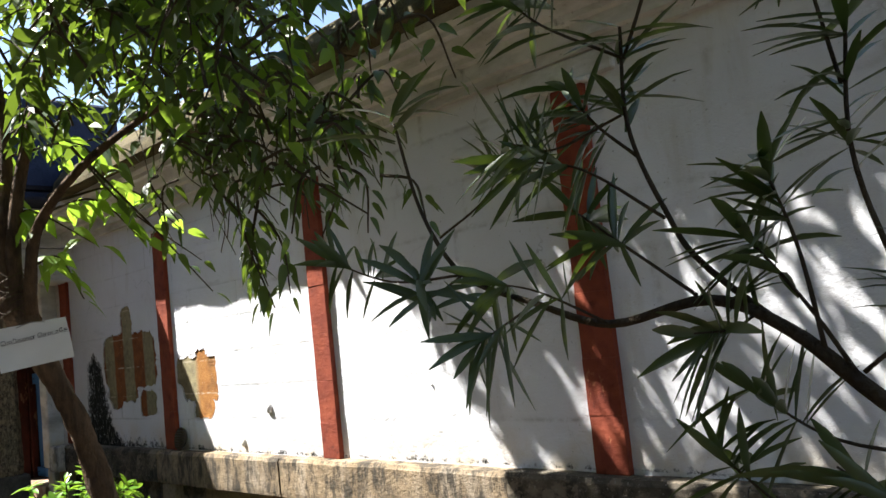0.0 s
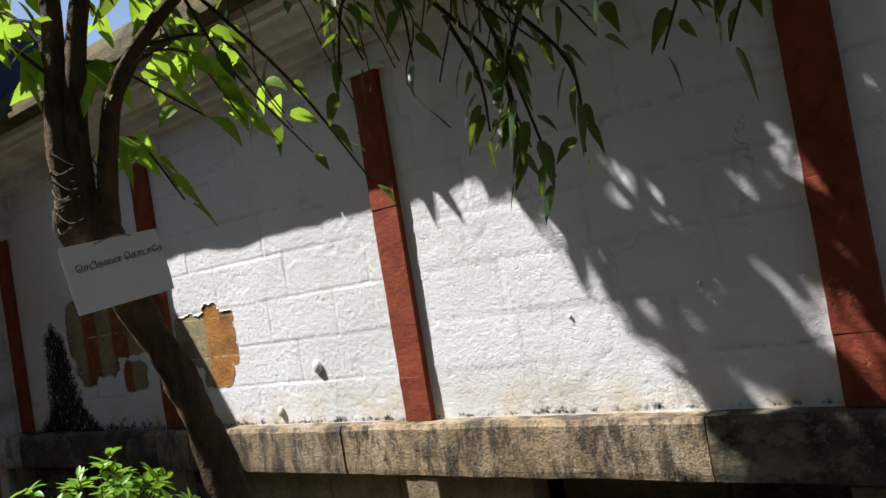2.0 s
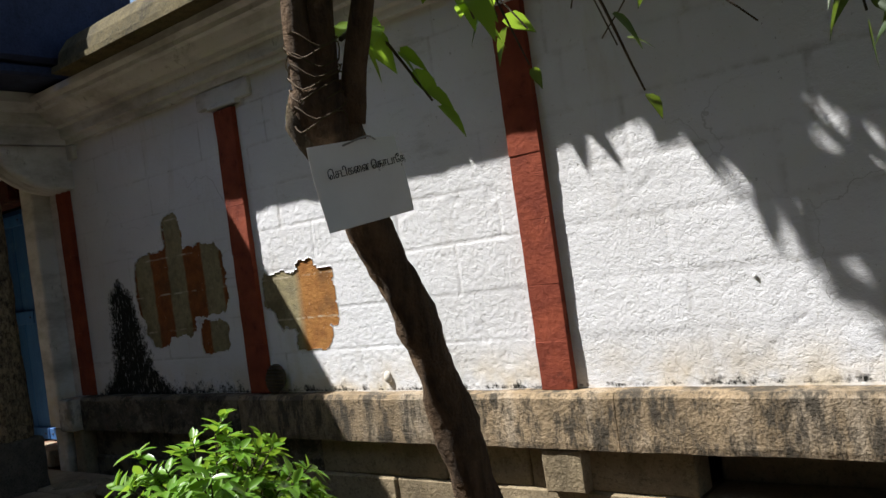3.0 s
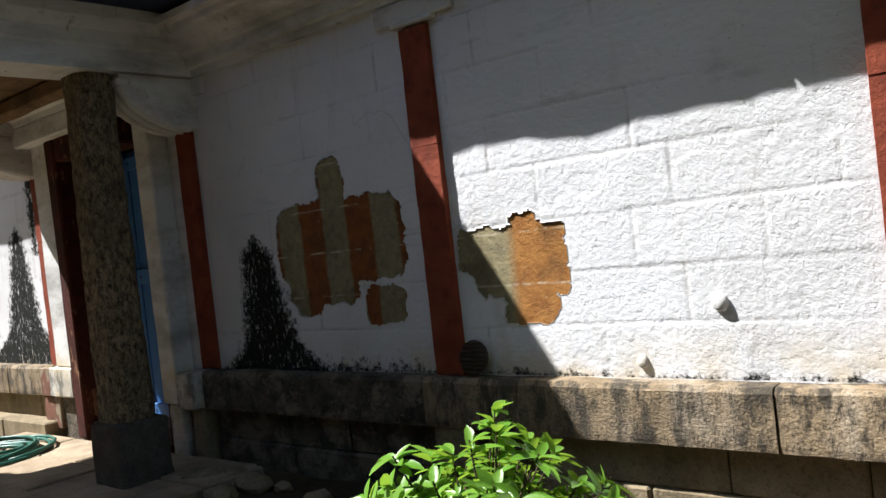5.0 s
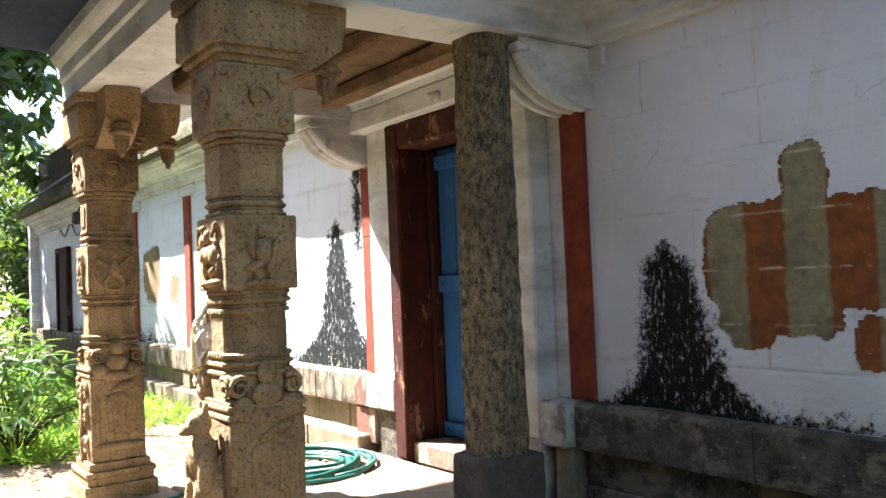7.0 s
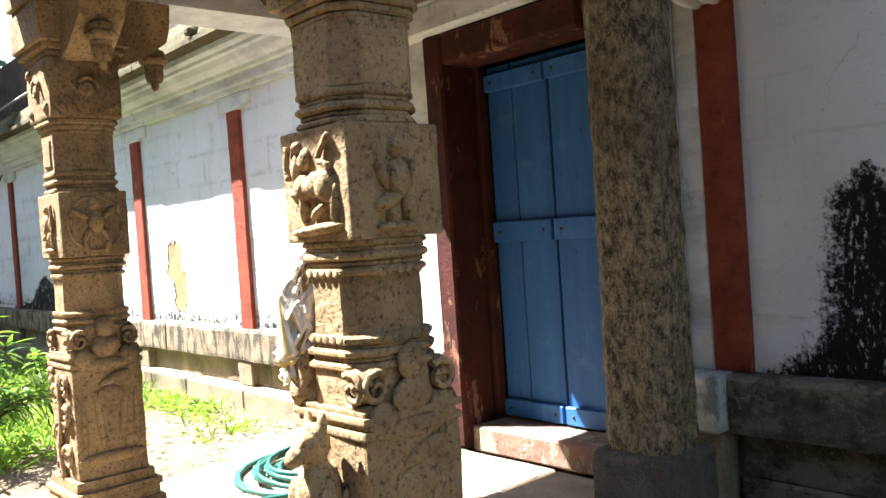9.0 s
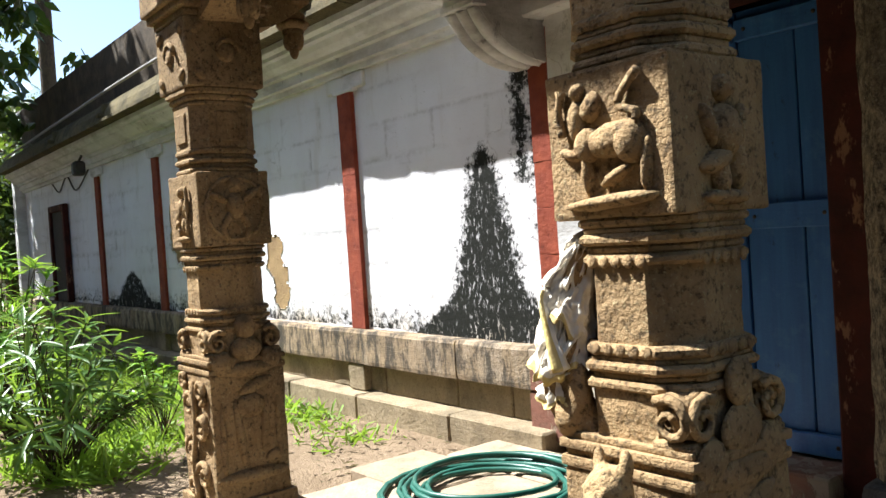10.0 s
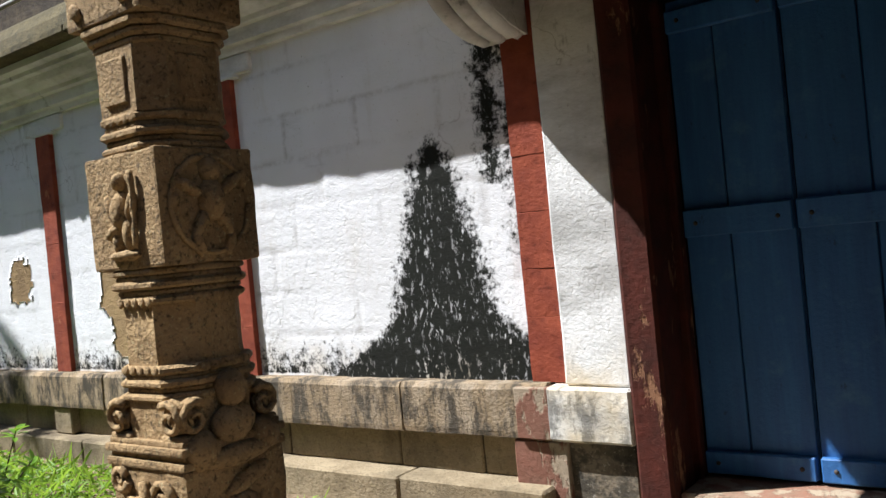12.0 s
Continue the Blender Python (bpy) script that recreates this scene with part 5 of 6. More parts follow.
    # sunlit sprays round the trunk
    for s, e, n in (((-3.46, 1.08, 1.95), (-3.82, 1.02, 2.0), 7), ((-3.45, 1.06, 1.9), (-3.75, 1.2, 2.02), 8), ((-3.44, 1.08, 2.0), (-3.9, 1.0, 2.1), 9), ((-3.4, 1.1, 1.9), (-3.25, 1.35, 1.82), 7), ((-3.3, 1.15, 1.95), (-3.42, 1.62, 1.86), 8),
                    ((-3.3, 1.2, 2.0), (-3.5, 1.85, 1.92), 8), ((-3.5, 1.1, 2.2), (-4.1, 1.2, 2.25), 10), ((-3.5, 1.1, 2.3), (-3.9, 1.5, 2.3), 9), ((-3.42, 1.14, 1.75), (-3.35, 1.32, 1.62), 5),
                    ((-3.5, 1.1, 2.35), (-4.3, 0.8, 2.4), 10), ((-3.4, 1.1, 2.2), (-3.7, 1.6, 2.2), 9), ((-3.6, 1.1, 2.5), (-4.5, 1.4, 2.6), 12)):
        sprig(s, e, n + 6, 0.088, bright)
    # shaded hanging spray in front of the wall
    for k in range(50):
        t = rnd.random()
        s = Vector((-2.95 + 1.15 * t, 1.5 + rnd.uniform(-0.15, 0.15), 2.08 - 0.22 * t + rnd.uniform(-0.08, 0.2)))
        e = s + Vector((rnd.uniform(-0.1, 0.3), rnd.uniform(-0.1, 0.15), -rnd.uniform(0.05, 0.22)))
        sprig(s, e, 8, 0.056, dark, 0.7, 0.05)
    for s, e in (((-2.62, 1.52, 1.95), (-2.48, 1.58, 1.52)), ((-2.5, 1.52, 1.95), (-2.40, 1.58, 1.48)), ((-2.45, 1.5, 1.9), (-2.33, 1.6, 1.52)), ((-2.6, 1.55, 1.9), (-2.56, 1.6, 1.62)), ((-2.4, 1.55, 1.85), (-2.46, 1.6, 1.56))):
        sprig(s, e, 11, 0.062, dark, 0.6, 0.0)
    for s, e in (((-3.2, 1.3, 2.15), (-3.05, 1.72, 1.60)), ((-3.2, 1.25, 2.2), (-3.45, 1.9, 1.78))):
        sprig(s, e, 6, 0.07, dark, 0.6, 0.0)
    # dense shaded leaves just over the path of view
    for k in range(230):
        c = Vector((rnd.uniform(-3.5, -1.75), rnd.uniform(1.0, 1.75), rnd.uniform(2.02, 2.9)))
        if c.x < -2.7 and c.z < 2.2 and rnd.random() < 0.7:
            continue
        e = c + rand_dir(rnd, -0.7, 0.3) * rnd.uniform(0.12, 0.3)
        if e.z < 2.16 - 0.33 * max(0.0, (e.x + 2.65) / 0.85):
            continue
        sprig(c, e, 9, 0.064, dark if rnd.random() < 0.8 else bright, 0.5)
    # the crown overhead
    for k in range(1150):
        c = Vector((rnd.uniform(-5.2, 1.2), rnd.uniform(0.0, 2.9), rnd.uniform(2.35, 5.0)))
        if (c.x > -1.6 and c.z < 2.9) or (c.x < -3.9 and c.z < 3.2) or (c.y < 0.7 and c.z < 2.9) or (c.x < -3.3 and c.y < 1.35) or (c.x > -2.4 and rnd.random() < 0.5) or (c.y > 2.5 and c.z < 3.3):
            continue
        e = c + rand_dir(rnd, -0.6, 0.3) * rnd.uniform(0.2, 0.4)
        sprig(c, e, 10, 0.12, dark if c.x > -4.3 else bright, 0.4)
    # Unseen sprigs added overhead to keep the oleander in shade.
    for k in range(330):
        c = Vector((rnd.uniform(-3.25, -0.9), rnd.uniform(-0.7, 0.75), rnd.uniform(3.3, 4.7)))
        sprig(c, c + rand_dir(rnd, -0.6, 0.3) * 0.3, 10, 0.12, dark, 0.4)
    # More unseen sprigs added to shade the right part of the wall.
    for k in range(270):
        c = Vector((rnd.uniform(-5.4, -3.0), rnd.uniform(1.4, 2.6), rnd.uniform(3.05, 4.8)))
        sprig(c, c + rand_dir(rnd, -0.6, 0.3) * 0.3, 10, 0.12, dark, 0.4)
    part("twig", tw, M_TWIG, ob, "thin dark twigs")
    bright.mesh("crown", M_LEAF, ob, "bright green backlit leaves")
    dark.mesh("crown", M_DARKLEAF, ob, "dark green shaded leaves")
    # bare hanging vines
    for k in range(16):
        bm = bmesh.new()
        x = rnd.uniform(-3.4, -2.3)
        p = [Vector((x, rnd.uniform(1.4, 1.9), 2.35))]
        for i in range(4):
            p.append(p[-1] + Vector((rnd.uniform(-0.12, 0.12), rnd.uniform(-0.02, 0.08), -rnd.uniform(0.05, 0.2))))
        tube(bm, smooth_path(p, 4), 0.0022, 4)
        part("vine", bm, M_TWIG, ob)


sign_tree()


# ---- notice on the trunk ----
def notice():
    ob = empty("notice", "white paper notice with black Tamil writing tied to the trunk", "sign")
    c, w, h = Vector((-3.402, 1.146, 1.46)), 0.285, 0.165
    m = look(c, c + Vector((-1.0, -0.1, 0.0))) @ pose(0, 0, 0, 0, 0, 7.5)
    vs, fs, n = [], [], 10
    for side in (0, 1):
        for j in range(n + 1):
            for i in range(n + 1):
                u, v = i / n - 0.5, j / n - 0.5
                curl = -0.012 * (2 * u) ** 2 + 0.006 * math.sin(5 * u + 3 * v)
                vs.append(m @ Vector((u * w, v * h, curl - 0.002 * side)))
    q = (n + 1) ** 2
    for j in range(n):
        for i in range(n):
            a = j * (n + 1) + i
            fs += [(a, a + 1, a + n + 2, a + n + 1), (q + a, q + a + n + 1, q + a + n + 2, q + a + 1)]
    link_mesh("paper", vs, fs, M_PAPER, ob, smooth=True)
    cu = bpy.data.curves.new("writing", "FONT")
    cu.body = "\u0bc6\u0b9a\u0b9f\u0bbf\u0b95\u0bc8\u0bb3 \u0bc6\u0ba4\u0bbe\u0b9f\u0bbe\u0bc7\u0ba4"
    cu.size, cu.extrude, cu.align_x = 0.0235, 0.0004, "CENTER"
    cu.materials.append(M_INK)
    tx = new("writing", cu)
    tx.parent = ob
    tx.matrix_world = m @ pose(0.0, 0.020, 0.007, 0, 0, 2)
    bm = bmesh.new()
    tube(bm, smooth_path([m @ Vector((-0.06, 0.075, 0.0)), m @ Vector((-0.02, 0.085, 0.03)), m @ Vector((0.05, 0.078, 0.0))], 4), 0.002, 5)
    part("string", bm, M_PIPE, ob, "tying string")


notice()


# ---- oleander ----
def whorl(leaves, tip, axis, rnd, n, size, wid=0.13):
    axis = Vector(axis).normalized()
    for k in range(n):
        d = rand_dir(rnd, -1, 1)
        d = (d - axis * d.dot(axis)).normalized()
        f = rnd.uniform(-0.15, 0.95)
        way = (d + axis * f).normalized()
        s = size * rnd.uniform(0.75, 1.2)
        leaves.blade(Vector(tip) - axis * rnd.uniform(0, 0.05), way, axis, s, s * wid, rnd.uniform(0.02, 0.28), 4, "lance", 0.2)


def oleander_branch(tree, lv, bm, pts, r, rnd, whorls=1, size=0.16, n=11):
    q = smooth_path(pts, 6)
    tube(bm, q, lerp_list([r, r * 0.5], len(q)), 7, 0.15)
    whorl(lv, q[-1], q[-1] - q[-3], rnd, n, size)
    for k in range(whorls):
        i = int(len(q) * rnd.uniform(0.45, 0.9))
        whorl(lv, q[i], q[min(i + 1, len(q) - 1)] - q[i - 1], rnd, n * 2 // 3, size * 0.9)


def oleander():
    rnd = random.Random(5)
    ob = empty("oleander_shrub", "oleander shrub with long narrow leaves and bare arching stems", "shrub")
    lv = Leaves()
    main = [(0.2, 1.0, -0.66), (0.12, 1.1, 0.2), (0.05, 1.15, 0.6), (-0.2, 1.25, 1.0), (-0.43, 1.3, 1.18), (-0.55, 1.3, 1.29), (-0.68, 1.3, 1.35), (-0.88, 1.3, 1.325), (-1.05, 1.3, 1.38), (-1.24, 1.3, 1.46), (-1.35, 1.3, 1.62), (-1.41, 1.3, 1.84)]
    bm = bmesh.new()
    near = lambda p: Vector((0.68 * p[0], 0.68 * p[1], 1.35 + 0.68 * (p[2] - 1.35)))
    q = smooth_path([near(p) for p in main], 6)
    tube(bm, q, lerp_list([0.013, 0.0115, 0.0095, 0.0068, 0.0050, 0.0037, 0.0024], len(q)), 8, 0.15)
    part("stem", bm, M_TWIG, ob, "", True)
    for pts, r, w in (
        ([(-0.42, 1.3, 1.18), (-0.68, 1.32, 1.40), (-0.74, 1.3, 1.52), (-0.79, 1.3, 1.68), (-0.78, 1.3, 1.86)], 0.009, 1),
        ([(-1.24, 1.3, 1.46), (-1.45, 1.28, 1.47), (-1.63, 1.25, 1.54)], 0.005, 0), ([(-0.74, 1.3, 1.5), (-0.9, 1.3, 1.62), (-1.05, 1.3, 1.67)], 0.005, 0),
        ([(-0.78, 1.3, 1.62), (-0.86, 1.3, 1.7), (-0.90, 1.28, 1.78)], 0.005, 1), ([(-0.5, 1.3, 1.25), (-0.52, 1.3, 1.42), (-0.56, 1.3, 1.57)], 0.006, 1),
        ([(-0.45, 1.3, 1.2), (-0.52, 1.3, 1.33), (-0.61, 1.3, 1.46)], 0.006, 1), ([(-0.3, 1.28, 1.1), (-0.5, 1.3, 1.12), (-0.63, 1.3, 1.2)], 0.005, 0),
        ([(-0.15, 1.2, 0.9), (-0.5, 1.25, 0.98), (-0.71, 1.3, 1.1)], 0.005, 0), ([(-0.1, 1.2, 0.9), (-0.35, 1.25, 1.0), (-0.51, 1.3, 1.08)], 0.005, 0),
        ([(-0.3, 1.28, 1.1), (-0.38, 1.3, 1.35), (-0.42, 1.3, 1.55), (-0.40, 1.3, 1.75)], 0.008, 2), ([(-0.88, 1.3, 1.325), (-1.0, 1.25, 1.40), (-1.12, 1.25, 1.43)], 0.004, 0),
        ([(-1.05, 1.3, 1.38), (-1.1, 1.22, 1.33), (-1.15, 1.2, 1.3)], 0.004, 0), ([(-0.7, 1.3, 1.36), (-0.9, 1.35, 1.5), (-1.0, 1.4, 1.56)], 0.005, 1),
        ([(-1.3, 1.3, 1.55), (-1.2, 1.35, 1.62), (-1.15, 1.4, 1.72)], 0.004, 0), ([(-0.78, 1.3, 1.8), (-0.95, 1.3, 1.92), (-1.02, 1.28, 2.0)], 0.005, 1), ([(-0.78, 1.3, 1.8), (-0.7, 1.3, 1.95), (-0.66, 1.28, 2.05)], 0.005, 1),
        ([(-0.42, 1.3, 1.65), (-0.45, 1.3, 1.85), (-0.48, 1.3, 1.95)], 0.005, 2), ([(-0.45, 1.3, 1.22), (-0.35, 1.3, 1.3), (-0.3, 1.3, 1.4)], 0.005, 1), ([(-1.24, 1.3, 1.46), (-1.3, 1.25, 1.42), (-1.28, 1.2, 1.46)], 0.004, 0),
        ([(-0.6, 1.3, 1.32), (-0.62, 1.25, 1.3), (-0.66, 1.2, 1.3)], 0.004, 0), ([(-0.8, 1.3, 1.7), (-0.92, 1.25, 1.66), (-0.98, 1.2, 1.68)], 0.004, 0),
    ):
        bm = bmesh.new()
        oleander_branch(ob, lv, bm, [near(p) for p in pts], r * 0.5, rnd, w + 1, 0.10, 12)
        part("stem", bm, M_TWIG, ob, "", True)
    whorl(lv, near((-1.42, 1.3, 1.86)), (-0.1, 0, 1), rnd, 10, 0.15, 0.12)
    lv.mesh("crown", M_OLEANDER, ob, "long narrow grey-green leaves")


oleander()


def garden_bush(name, x, y, h, rad, mat, size, seed, label, n=70, shape="ovate", wid=0.5):
    rnd = random.Random(seed)
    ob = empty(name, label, "bush")
    lv = Leaves()
    for k in range(n):
        bm = bmesh.new()
        a, f = rnd.uniform(0, 6.28), math.sqrt(rnd.random())
        end = Vector((x + rad * f * math.cos(a), y + rad * f * math.sin(a), h * (1.0 - 0.55 * f * f) * rnd.uniform(0.6, 1.05)))
        mid = Vector((x, y, 0)).lerp(end, 0.5) + Vector((rnd.uniform(-0.04, 0.04), rnd.uniform(-0.04, 0.04), 0.08 * h))
        q = smooth_path([(x + rnd.uniform(-0.05, 0.05), y + rnd.uniform(-0.05, 0.05), -0.02), mid, end], 4)
        tube(bm, q, lerp_list([0.006, 0.003], len(q)), 5)
        part("stem", bm, M_TWIG, ob)
        whorl(lv, end, q[-1] - q[-2] + Vector((0, 0, 0.02)), rnd, 8, size, wid)
        for i in (5, 6):
            whorl(lv, q[i], q[i] - q[i - 1], rnd, 4, size * 0.9, wid)
    lv.mesh("leaves", mat, ob)
    return ob


garden_bush("leafy_bush", -5.36, 1.98, 0.74, 0.54, M_BUSH, 0.09, 3, "low bright green leafy bush growing by the wall", 120, "ovate", 0.38)
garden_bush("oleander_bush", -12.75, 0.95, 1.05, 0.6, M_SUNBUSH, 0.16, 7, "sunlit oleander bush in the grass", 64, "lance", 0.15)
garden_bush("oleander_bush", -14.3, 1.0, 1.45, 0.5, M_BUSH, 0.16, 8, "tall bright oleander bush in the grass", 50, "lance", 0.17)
garden_bush("weed_plant", -13.2, 1.75, 0.85, 0.25, M_BUSH, 0.08, 9, "thin weed growing among the grass", 12, "ovate", 0.4)
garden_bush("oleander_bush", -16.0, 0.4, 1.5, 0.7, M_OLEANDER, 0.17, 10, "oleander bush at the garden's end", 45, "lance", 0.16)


def grass():
    rnd = random.Random(2)
    lv = Leaves()
    for k in range(27000):
        x = -11.9 - 7.5 * rnd.random() ** 1.3
        y = rnd.uniform(-1.2, 2.9)
        if x > -12.7 - 0.35 * noise.noise(Vector((y * 1.3, 0, 0))) and y > 1.2 and rnd.random() < 0.85:
            continue
        if noise.noise(Vector((x * 0.8, y * 0.8, 3))) < -0.22:
            continue
        hgt = rnd.uniform(0.09, 0.30) * (1.35 if y < 1.6 else 0.8)
        lv.blade((x, y, -0.01), rand_dir(rnd, 0.35, 1.0), rand_dir(rnd, -0.2, 0.2), hgt, rnd.uniform(0.010, 0.026), rnd.uniform(0.1, 0.6), 2, "lance", 0.2)
    ob = lv.mesh("grass", M_GRASS, None)
    tagged(ob, "patch of bright green grass and weeds in the sun", "grass", kind="stuff")


grass()


def litter():
    rnd = random.Random(21)
    lv = Leaves()
    for k in range(1500):
        x, y = rnd.uniform(-14.5, -8.0), rnd.uniform(-0.5, 2.9)
        if -11.3 < x < -7.9 and y > 0.9:
            continue
        lv.blade((x, y, 0.035), rand_dir(rnd, -0.1, 0.35), (0, 0, 1), rnd.uniform(0.03, 0.09), rnd.uniform(0.008, 0.03), 0.1, 2, "lance", 0.3)
    tagged(lv.mesh("leaf_litter", M_DRY, None), "brown dry leaves scattered over the earth", "leaf litter", kind="stuff")


litter()


def rubble():
    rnd = random.Random(9)
    for k in range(16):
        bm = bmesh.new()
        bmesh.ops.create_icosphere(bm, subdivisions=2, radius=1.0)
        r = rnd.uniform(0.04, 0.10)
        c = Vector((rnd.uniform(-8.2, -7.0), rnd.uniform(2.55, 2.9), r * 0.4))
        for v in bm.verts:
            n = 1 + 0.35 * noise.noise(v.co * 1.4 + Vector((k * 3, 0, 0)))
            v.co = c + Vector((v.co.x * r * n * 1.2, v.co.y * r * n, v.co.z * r * n * 0.7))
        tagged(part("stone", bm, M_BASE, None, "", False), "broken stone lying at the foot of the plinth", "stone", "rubble by the plinth")


rubble()


# ---- small things on the wall and roof ----
def basket():
    """A round woven scoop resting on the ledge."""
    ob = empty("round_basket", "small dark round woven basket leaning on the ledge", "basket")
    m = pose(-6.235, 3.125, 0.715, 78, 0, 0)
    bm = bmesh.new()
    rings = []
    for k in range(6):
        r, d = 0.088 * math.cos(k * 0.25), 0.035 * math.sin(k * 0.3)
        rings.append([m @ Vector((r * math.cos(a * math.pi / 10), r * math.sin(a * math.pi / 10), -d)) for a in range(20)])
    part("bowl", loft(bm, rings), M_IRON, ob, "", True)
    for k in range(8):
        bm = bmesh.new()
        y = -0.07 + 0.02 * k
        w = math.sqrt(max(0.0001, 0.085 ** 2 - y * y))
        tube(bm, [m @ Vector((-w, y, 0.004)), m @ Vector((0, y, 0.010)), m @ Vector((w, y, 0.004))], 0.004, 5)
        part("rib", bm, M_TWIG, ob)


basket()


def wall_knob(x, z, r, name="plaster_lump", y=WALL_Y):
    bm = bmesh.new()
    blob(bm, (x, y - 0.004, z), (r, r * 0.7, r * 1.1))
    tagged(part(name, rough(bm, 0.008, 20, x), M_WHITE2, None, "", True), "whitewashed stone peg sticking out of the wall", "peg", "pegs in the wall")


for x, z, r in ((-4.99, 0.94, 0.035), (-5.35, 0.70, 0.025), (-7.45, 2.56, 0.018), (-2.75, 1.12, 0.012), (-3.35, 1.05, 0.010)):
    wall_knob(x, z, r)

wall_knob(-9.5, 2.49, 0.035, y=2.965)
wall_knob(-9.58, 2.50, 0.025, y=2.965)
cable = empty("roof_cable", "grey cable running along the mossy eave", "cable")
bm = bmesh.new()
tube(bm, smooth_path([(-24, 2.86, 3.16), (-20, 2.84, 3.22), (-17, 2.83, 3.26), (-14, 2.84, 3.27), (-11.4, 2.84, 3.26)], 6), 0.018, 6)
part("run", bm, M_PIPE, cable, "", True)
for x in (-12.6, -15.2, -17.6, -20.0):
    s = empty("water_spout", "dark stone water spout in the eave", "spout", "spouts along the eave")
    part("channel", rough(slab(x - 0.045, x + 0.045, 2.70, 2.95, 2.93, 2.985, 0.014), 0.008, 12, x, 3), M_MOSS, s)
    part("bracket", rough(slab(x - 0.04, x + 0.04, 2.77, 2.95, 2.983, 3.10, 0.016), 0.009, 12, x, 3), M_MOSS, s)

# dark doorway and window at the wall's far end
far = tagged(new("door_2"), "dark wooden doorway at the far end of the wall", "door", kind="structure")
part("door_leaf", slab(-21.9, -21.15, 3.12, 3.16, 0.63, 2.05, 0.01), M_DARK, far)
for x0, x1 in ((-22.0, -21.9), (-21.15, -21.05)):
    part("jamb", slab(x0, x1, 3.08, 3.165, 0.63, 2.15, 0.01), M_FRAME, far)
part("head", slab(-21.9, -21.15, 3.08, 3.165, 2.05, 2.15, 0.01), M_FRAME, far)
lamp = empty("wall_lantern", "rusty dark bracket lantern fixed high on the wall", "lantern")
bm = bmesh.new()
box(bm, -19.52, -19.36, 2.86, 3.02, 2.42, 2.62, 0.03)
part("housing", bm, M_IRON, lamp)
bm = bmesh.new()
tube(bm, [(-19.44, 2.95, 2.62), (-19.44, 3.0, 2.72), (-19.44, 3.16, 2.70)], 0.02, 6)
part("arm", bm, M_IRON, lamp)
bm = bmesh.new()
tube(bm, smooth_path([(-21.8, 3.14, 2.5), (-21.4, 3.14, 2.35), (-20.9, 3.14, 2.55), (-20.4, 3.14, 2.3), (-19.5, 3.14, 2.62)], 5), 0.012, 5)
tagged(part("cable", bm, M_IRON, None), "black cable looped across the far wall", "cable")


# ---- distance ----
def palm(x, y, h, seed):
    rnd = random.Random(seed)
    ob = empty("coconut_palm", "tall coconut palm beyond the temple roof", "palm", "palms beyond the roof")
    bm = bmesh.new()
    pts = [(x + 0.1 * math.sin(k * 0.5), y, h * k / 8) for k in range(9)]
    tube(bm, pts, lerp_list([0.19, 0.15], 9), 10, 0.1)
    part("trunk", bm, M_TWIG, ob, "", True)
    lv = Leaves()
    for k in range(22):
        a = k * 2.4
        d = Vector((math.cos(a), math.sin(a), rnd.uniform(-0.35, 0.7))).normalized()
        p = Vector(pts[-1])
        for i in range(26):
            p = p + d * 0.13
            d = (d + Vector((0, 0, -0.045))).normalized()
            s = d.cross(Vector((0, 0, 1))).normalized()
            for sg in (1, -1):
                lv.blade(p, s * sg + d * 0.6 + Vector((0, 0, -0.25)), (0, 0, 1), 0.75 * math.sin(math.pi * (i + 3) / 30), 0.05, 0.4, 2, "lance", 0.1)
    lv.mesh("crown", M_DARKLEAF, ob)


palm(-28.2, 4.68, 14.0, 1)
palm(-42.0, 6.7, 7.2, 2)
palm(-55.0, 9.5, 9.5, 3)


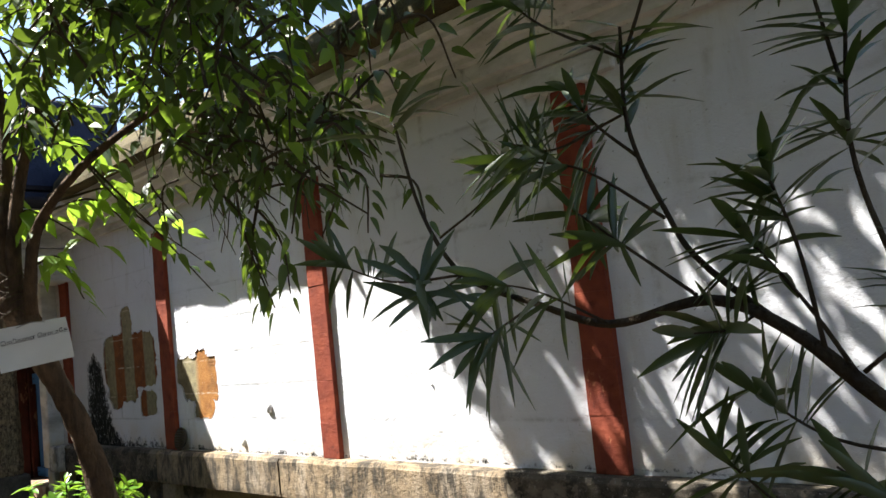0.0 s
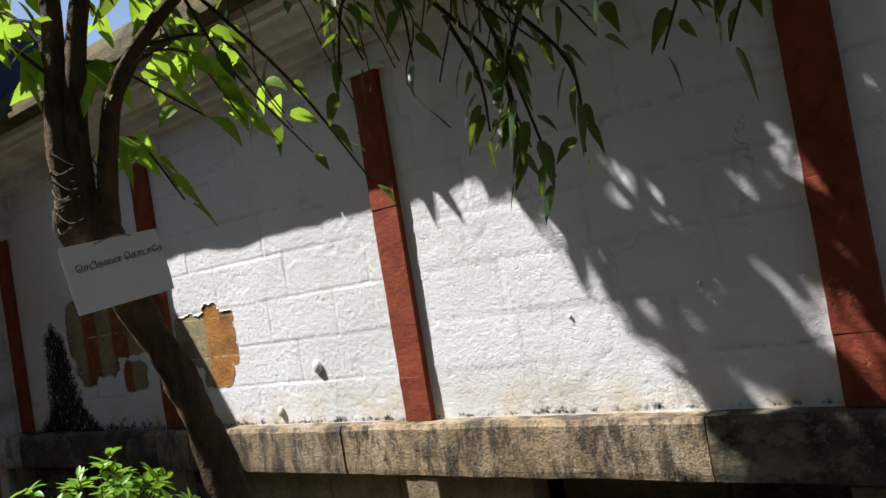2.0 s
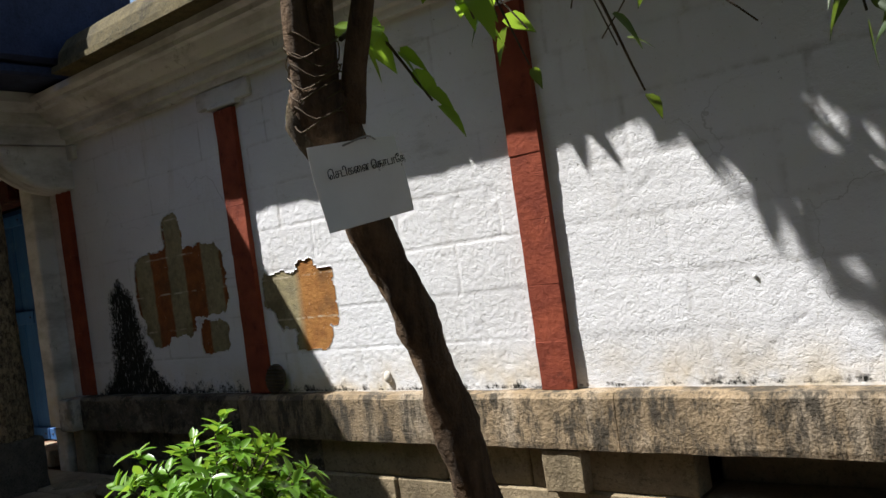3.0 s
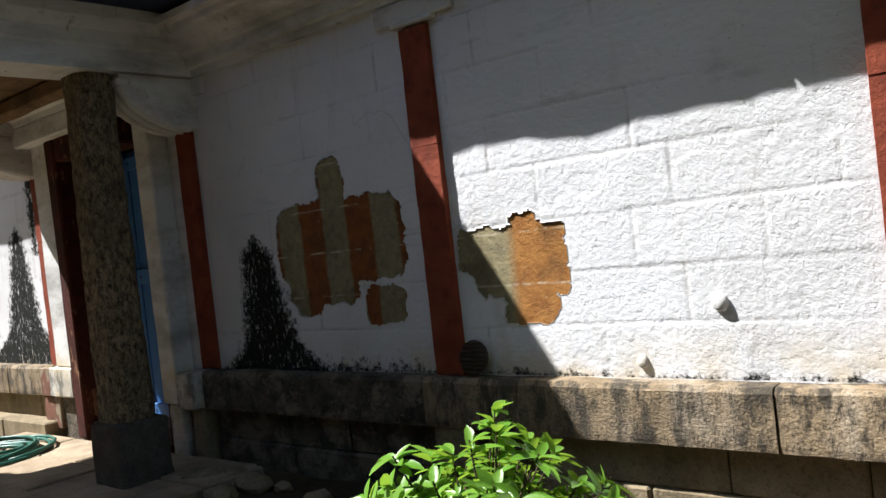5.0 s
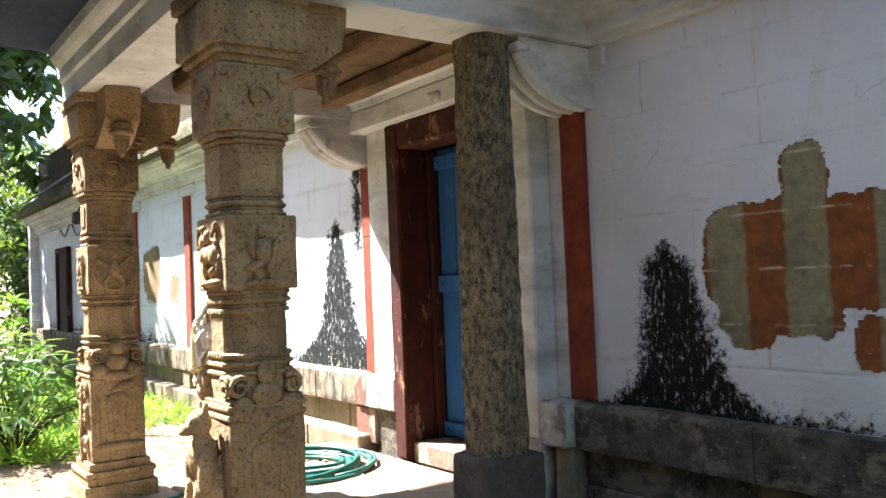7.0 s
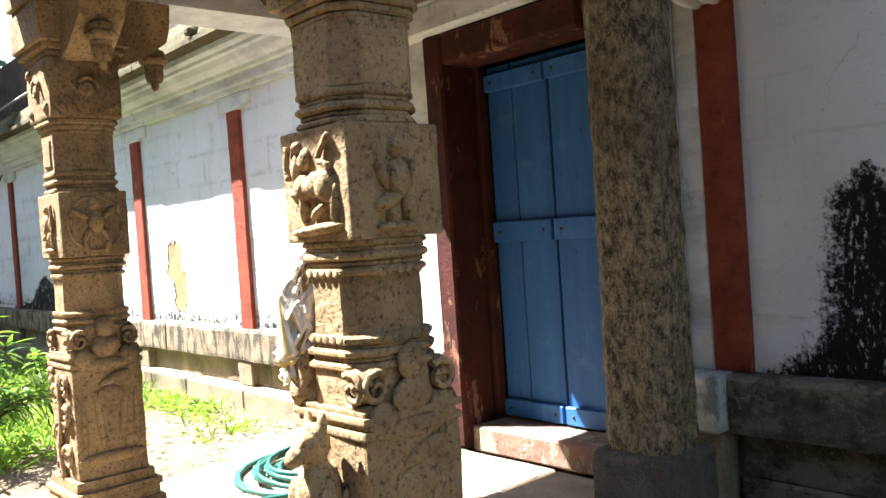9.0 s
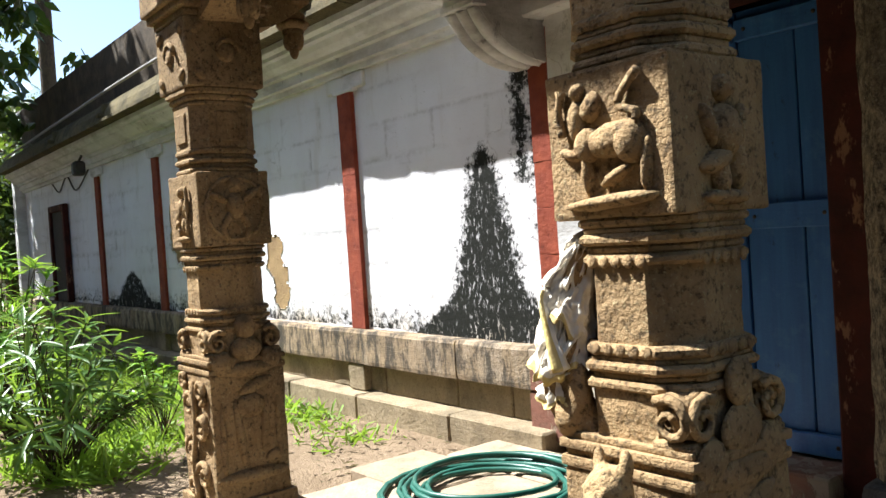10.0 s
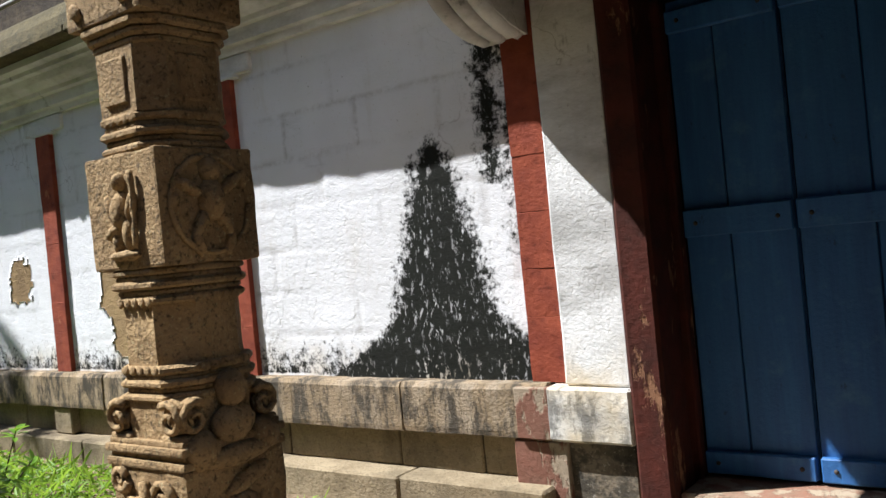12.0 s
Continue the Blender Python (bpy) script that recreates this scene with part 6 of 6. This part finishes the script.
def far_tree(x, y, h, r, seed, mat):
    rnd = random.Random(seed)
    ob = empty("tree", "dense dark garden tree at the far end", "tree", "trees at the garden's end")
    bm = bmesh.new()
    q = smooth_path([(x, y, -0.05), (x + 0.1, y, h * 0.3), (x - 0.1, y + 0.1, h * 0.6)], 5)
    tube(bm, q, lerp_list([0.16, 0.08], len(q)), 8, 0.3)
    part("trunk", bm, M_BARK, ob, "", True)
    lv = Leaves()
    for k in range(420 if h > 12 else 150):
        c = Vector((x, y, h * 0.55)) + Vector((rnd.gauss(0, r * 0.5), rnd.gauss(0, r * 0.5), rnd.gauss(0, min(1.3, h * 0.2))))
        for i in range(22):
            p = c + rand_dir(rnd) * rnd.uniform(0.05, 0.4)
            lv.blade(p, rand_dir(rnd, -0.8, 0.4), rand_dir(rnd, 0, 1), rnd.uniform(0.12, 0.22) * (1.6 if h > 12 else 1), 0.15 if h > 12 else 0.08, 0.4, 2, "ovate", 0.1)
    lv.mesh("crown", mat, ob)


# The three over 12 m are unseen, added to shade the far wall.
for x, y, h, r, sd, mt in ((-27.0, 1.2, 4.6, 1.7, 1, M_DARKLEAF), (-29.5, -1.5, 5.2, 2.2, 2, M_LEAF), (-26.0, 4.0, 3.6, 1.2, 3, M_DARKLEAF), (-31.0, 2.5, 4.4, 2.0, 4, M_DARKLEAF), (-25.6, -0.4, 2.6, 1.2, 5, M_DARKLEAF), (-22.3, 0.9, 13.0, 1.5, 6, M_DARKLEAF), (-24.8, 0.6, 13.0, 1.8, 7, M_DARKLEAF), (-23.4, 1.7, 13.4, 1.6, 13, M_DARKLEAF), (-33.0, 3.0, 10.5, 1.6, 8, M_DARKLEAF), (-27.0, 3.4, 4.6, 1.1, 9, M_DARKLEAF), (-29.0, 4.6, 4.0, 1.2, 12, M_DARKLEAF)):
    far_tree(x, y, h, r, sd, mt)


def far_house():
    ob = empty("tiled_house", "old house with a dark clay tile roof beyond the garden", "house")
    part("wall", slab(-36.0, -30.5, 4.5, 9.0, 0.0, 4.7), M_PARAPET, ob)
    bm = bmesh.new()
    loft(bm, [[(x, 4.2, 4.6), (x, 6.7, 6.5), (x, 9.2, 4.6), (x, 6.7, 4.75)] for x in (-36.3, -30.2)])
    part("roof", bm, M_TILE, ob)
    for i in range(24):
        part("tile_row", slab(-36.2 + i * 0.25, -36.08 + i * 0.25, 4.15, 4.35, 4.62, 4.74), M_TILE, ob)
    part("window", slab(-30.5, -30.44, 5.6, 6.6, 1.4, 2.6), M_DARK, ob)


far_house()

# Unseen wall added behind the path to block sky and bounced light.
edge = tagged(new("light_block_wall"), "unseen wall added behind the path to block light", "wall", kind="structure")
part("masonry", rough(slab(-24.0, 6.0, -3.6, -3.3, 0.0, 6.2, 0.03), 0.02, 1.0, 2, 4), M_PARAPET, edge)
